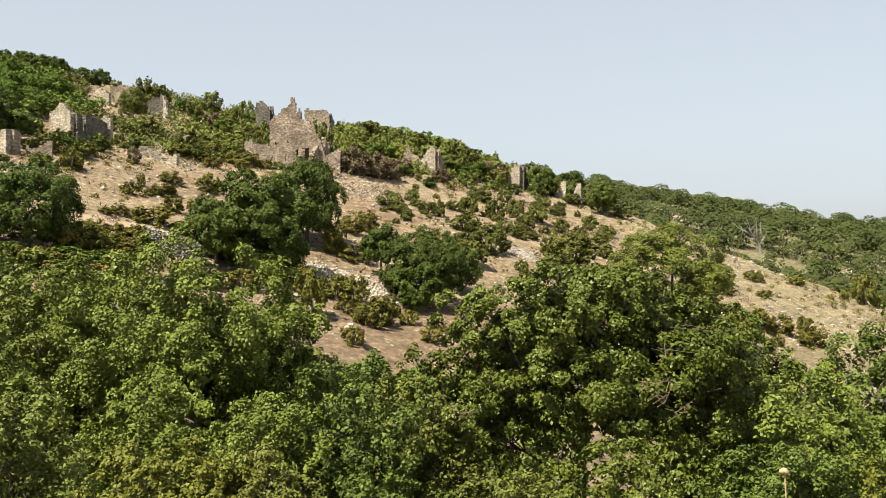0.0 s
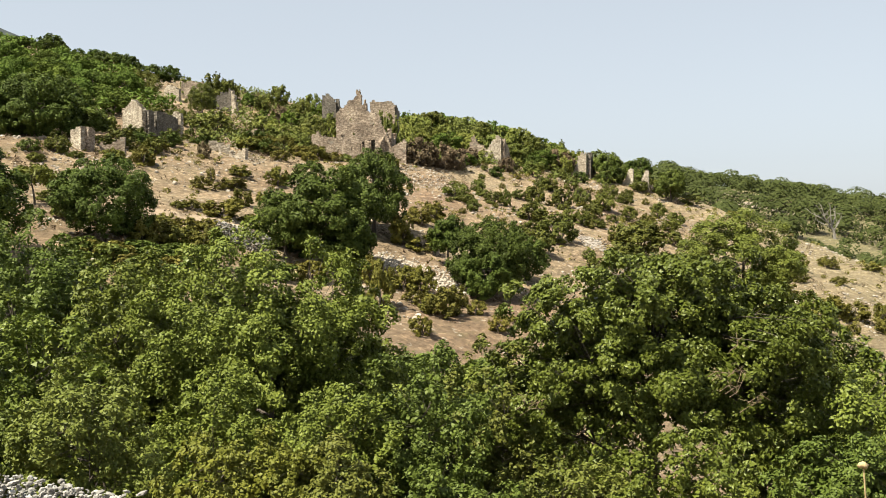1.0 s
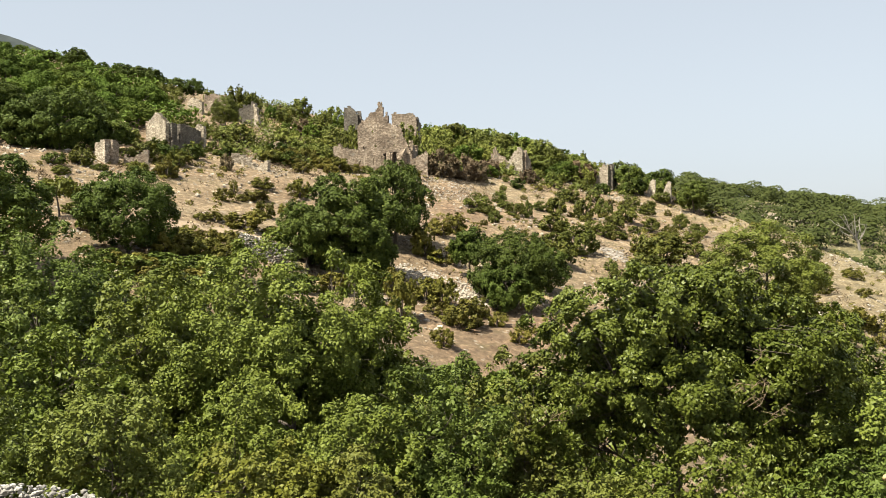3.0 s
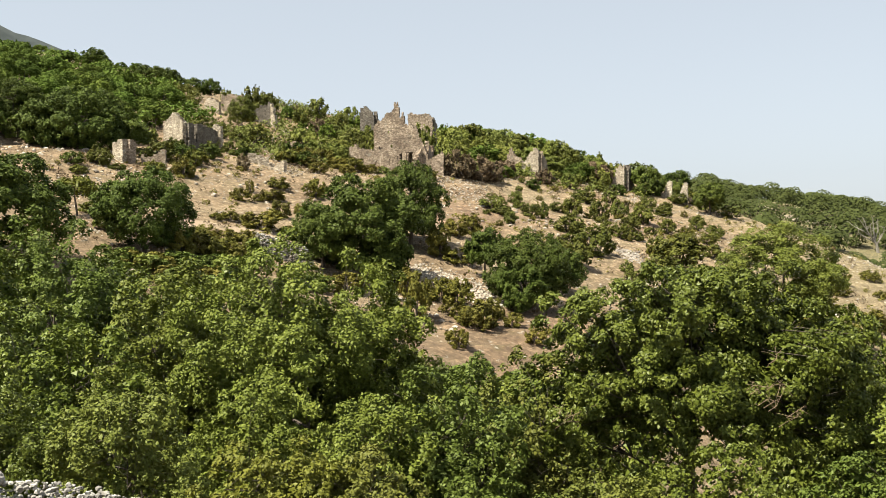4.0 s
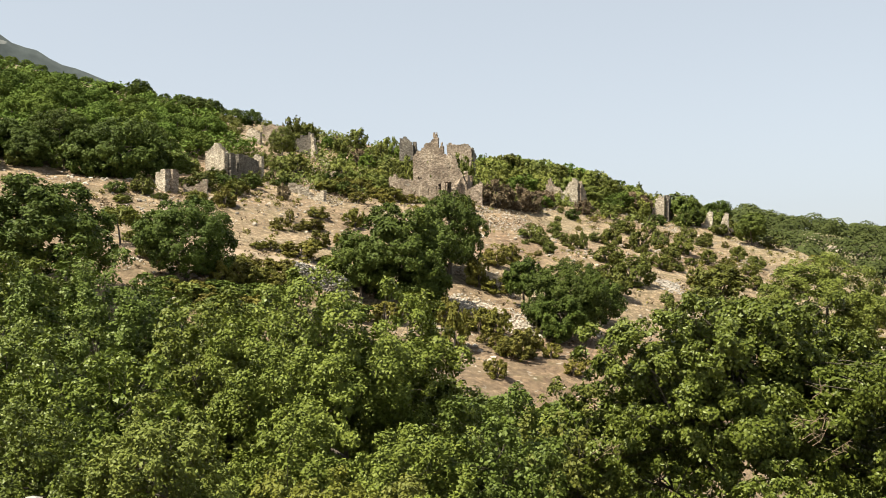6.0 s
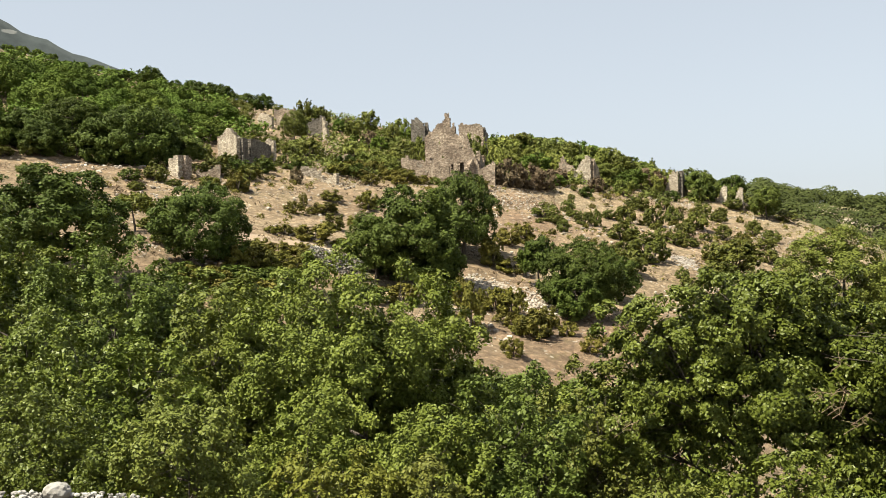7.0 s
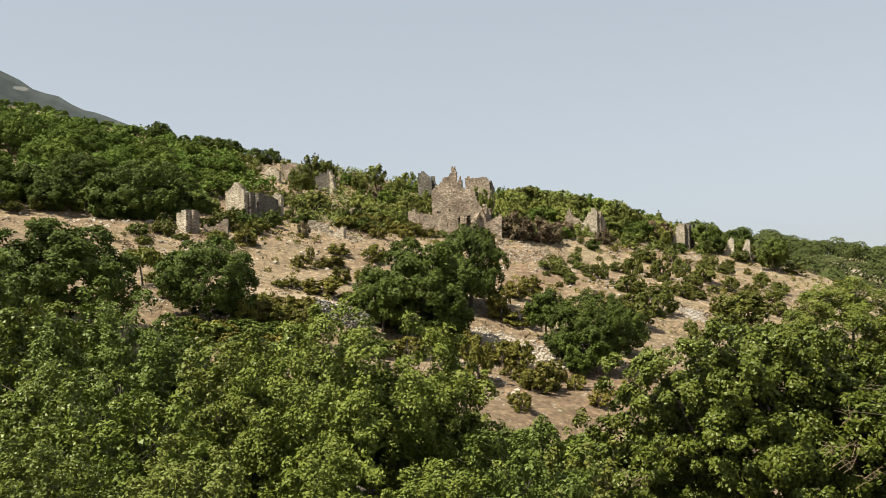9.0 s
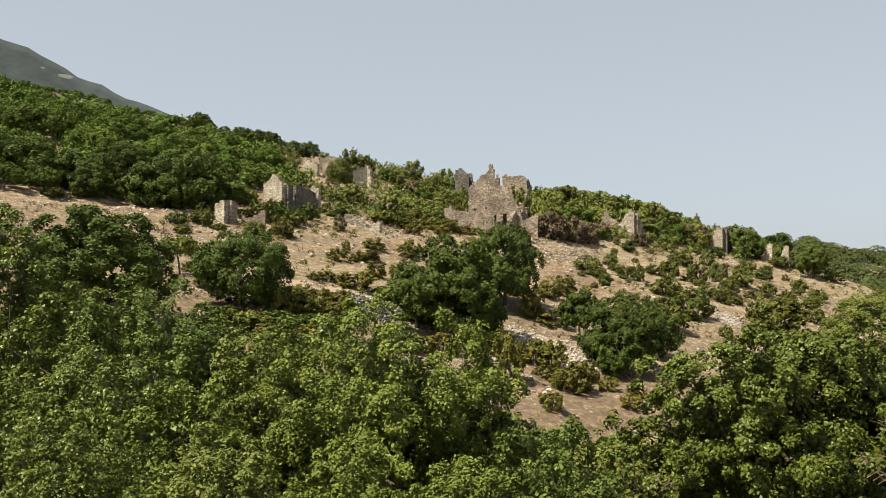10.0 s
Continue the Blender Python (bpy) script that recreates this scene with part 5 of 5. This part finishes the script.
def build_dead_tree():
    rng = np.random.default_rng(61)
    x, y = 78.0, 256.0
    br = [([(0, 0, -0.6), (-0.3, 0, 1.6), (-1.0, 0, 3.4)], [0.42, 0.34, 0.26])]
    for ex, ey, ez in ((-5.6, 0.4, 6.4), (-4.4, -1.2, 7.6), (-3.0, 1.0, 8.2), (-1.4, -0.6, 8.4), (0.2, 0.8, 8.0), (1.4, -0.8, 6.2), (-4.8, 1.2, 5.0), (1.0, 0.4, 4.6), (-2.2, -1.4, 6.6)):
        start = np.array([-0.3 - 0.7 * rng.random(), 0, rng.uniform(1.6, 3.4)])
        end = np.array([ex, ey, ez])
        mid = (start + end) / 2 + rng.normal(size=3) * 0.35
        br.append(([start, mid, end], [0.2, 0.13, 0.05]))
        for _ in range(4):
            q = mid + (end - mid) * rng.random()
            e2 = q + rng.normal(size=3) * 0.8 + (0, 0, 0.5)
            br.append(([q, (q + e2) / 2 + rng.normal(size=3) * 0.12, e2], [0.08, 0.055, 0.025]))
    root = tagged(new("dead_tree"), "bare grey dead tree with spreading branches", "tree")
    root.location = (x, y, ground_z(x, y))
    part("trunk", mesh_from("trunk", *tubes(br[:1]), BARK_GREY), root)
    part("crown", mesh_from("crown", *tubes(br[1:], 5), BARK_GREY), root)


build_dead_tree()

dry_wall("dry_stone_wall", "grey-white dry-stone wall holding the track", [(-22.5, 78.6, -18.3, 79.4, 0.25, 1.5)], 0.25, 3, 295, 0.0, STONE_MESHES)
dry_wall("rubble_bank", "bank of loose whitish rubble on the near terrace", [(-9.2, 13.45, -6.1, 13.0, 0.30, 0.95), (-6.2, 13.0, -4.7, 12.8, 0.26, 0.76), (-4.8, 12.8, -3.3, 12.6, 0.24, 0.55)], 0.10, 4, 98, 0.0, WHITE_MESHES)


def build_wall_core():
    """Small stones packed behind the face of the dry-stone wall."""
    rng = np.random.default_rng(93)
    n = 1500
    t, h = rng.random(n), rng.random(n)
    x, y = -22.9 + 4.9 * t, 78.6 + 0.9 * t + rng.normal(size=n) * 0.28 * (1.1 - 0.6 * h)
    z = land(x, y) + h * 1.5 * np.interp(t, [0, 0.15, 0.9, 1], [0.3, 1, 1, 0.5])
    scatter_stones("wall_fill", np.stack([x, y, z], -1), 0.10 + 0.14 * rng.random(n) ** 2, ROCK_WHITE, "small whitish stones packed into the dry-stone wall", "rubble", seed=12)


build_wall_core()


def build_rubble_core():
    rng = np.random.default_rng(91)
    n = 4200
    t, h = rng.random(n), rng.random(n)
    x = -9.4 + 6.2 * t
    y = 13.5 - 0.95 * t + rng.normal(size=n) * 0.45 * (1 - 0.75 * h)
    z = land(x, y) + h * (np.interp(x, [-9, -6.2, -4.6, -3.4], [1.0, 0.97, 0.62, 0.50]))
    scatter_stones("rubble", np.stack([x, y, z], -1), 0.035 + 0.07 * rng.random(n) ** 2, ROCK_WHITE, "small whitish rubble filling the near bank", "rubble", seed=9)
    ob = part_free("boulder", stone_shape(17, 3, 0.05), 0.34, (-7.25, 13.0, ground_z(-7.25, 13.0) + 1.0), ROCK_WHITE)
    tagged(ob, "pale boulder on top of the rubble bank", "boulder")
    herb = set_of(LEAF_LIGHT, 295, count=2)
    for x, y, w in ((-6.1, 12.45, 0.40), (-4.9, 12.4, 0.30), (-7.3, 12.5, 0.45)):
        bush(herb, x, y, w, 0.85 - 0.25 * (x > -5.5), rng, "small green herb growing in the rubble", name="herb")


def part_free(name, shape, size, at, mat):
    ob = new(name, mesh_from(name, shape[0] * size, shape[1], mat))
    ob.location = at
    return ob


build_rubble_core()


def build_stalk():
    """A dried flower stalk close to the viewpoint."""
    root = tagged(new("dried_flower_stalk"), "dried straw-coloured flower stalk with a seed head", "plant")
    x, y = 1.96, 6.0
    root.location = (x, y, ground_z(x, y))
    top = -1.29 - ground_z(x, y)
    part("stalk", mesh_from("stalk", *tubes([([(0.05, 0, -0.05), (0.045, 0.01, top * 0.5), (0.005, 0, top)], [0.007, 0.006, 0.005])], 6), STRAW), root)
    v, f = stone_shape(9, 2)
    part("seed_head", mesh_from("seed_head", v * (0.055, 0.06, 0.05) + (0, 0, top + 0.012), f, STRAW, True), root)
    for k in range(3):
        a = k * 2.2
        part("leaf", mesh_from("leaf", *tubes([([(0.045, 0, top * 0.4), (0.05 + 0.05 * math.cos(a), 0.05 * math.sin(a), top * 0.45), (0.04 + 0.11 * math.cos(a), 0.11 * math.sin(a), top * 0.42)], [0.006, 0.009, 0.001])], 4), STRAW), root)


build_stalk()


def build_track():
    """The pale dirt track above the dry-stone wall."""
    n = 60
    t = np.linspace(0, 1, n)
    x = -31.5 + 13.5 * t
    y = np.interp(x, [-31.5, -27.7, -24.4, -20.8, -18], [80.0, 83.3, 86.0, 87.5, 88.0]) + 0.25 * np.sin(t * 9)
    rows = []
    for off in (-1.0, -0.5, 0.0, 0.5, 1.0):
        o = off * (1.0 + 0.18 * np.sin(t * 23 + off * 3))
        z = land(x, y + o) + 0.17 - 0.10 * abs(off)
        rows.append(np.stack([x, y + o, z], -1))
    V = np.stack(rows)
    i, j = np.meshgrid(np.arange(4), np.arange(n - 1), indexing="ij")
    a = i * n + j
    me = mesh_from("track", V.reshape(-1, 3), np.stack([a, a + 1, a + n + 1, a + n], -1).reshape(-1, 4), TRACK, True)
    tagged(new("track", me), "pale beaten dirt track across the slope", "track", kind="structure")


build_track()


def build_outcrop():
    """Pale rock showing between the oak and the valley trees."""
    x, y = -27.2, 66.5
    v, f = stone_shape(41, 3, 0.03)
    q = np.array([noise.noise(Vector(c) * 3.0) for c in v])[:, None]
    v = v * (1 + 0.2 * q)
    ob = part_free("rock_outcrop", (v * (1.6, 1.4, 1.9), f), 1.0, (x, y, ground_z(x, y) + 0.1), ROCK_WARM)
    tagged(ob, "pale weathered rock outcrop beside an oak", "rock")


build_outcrop()
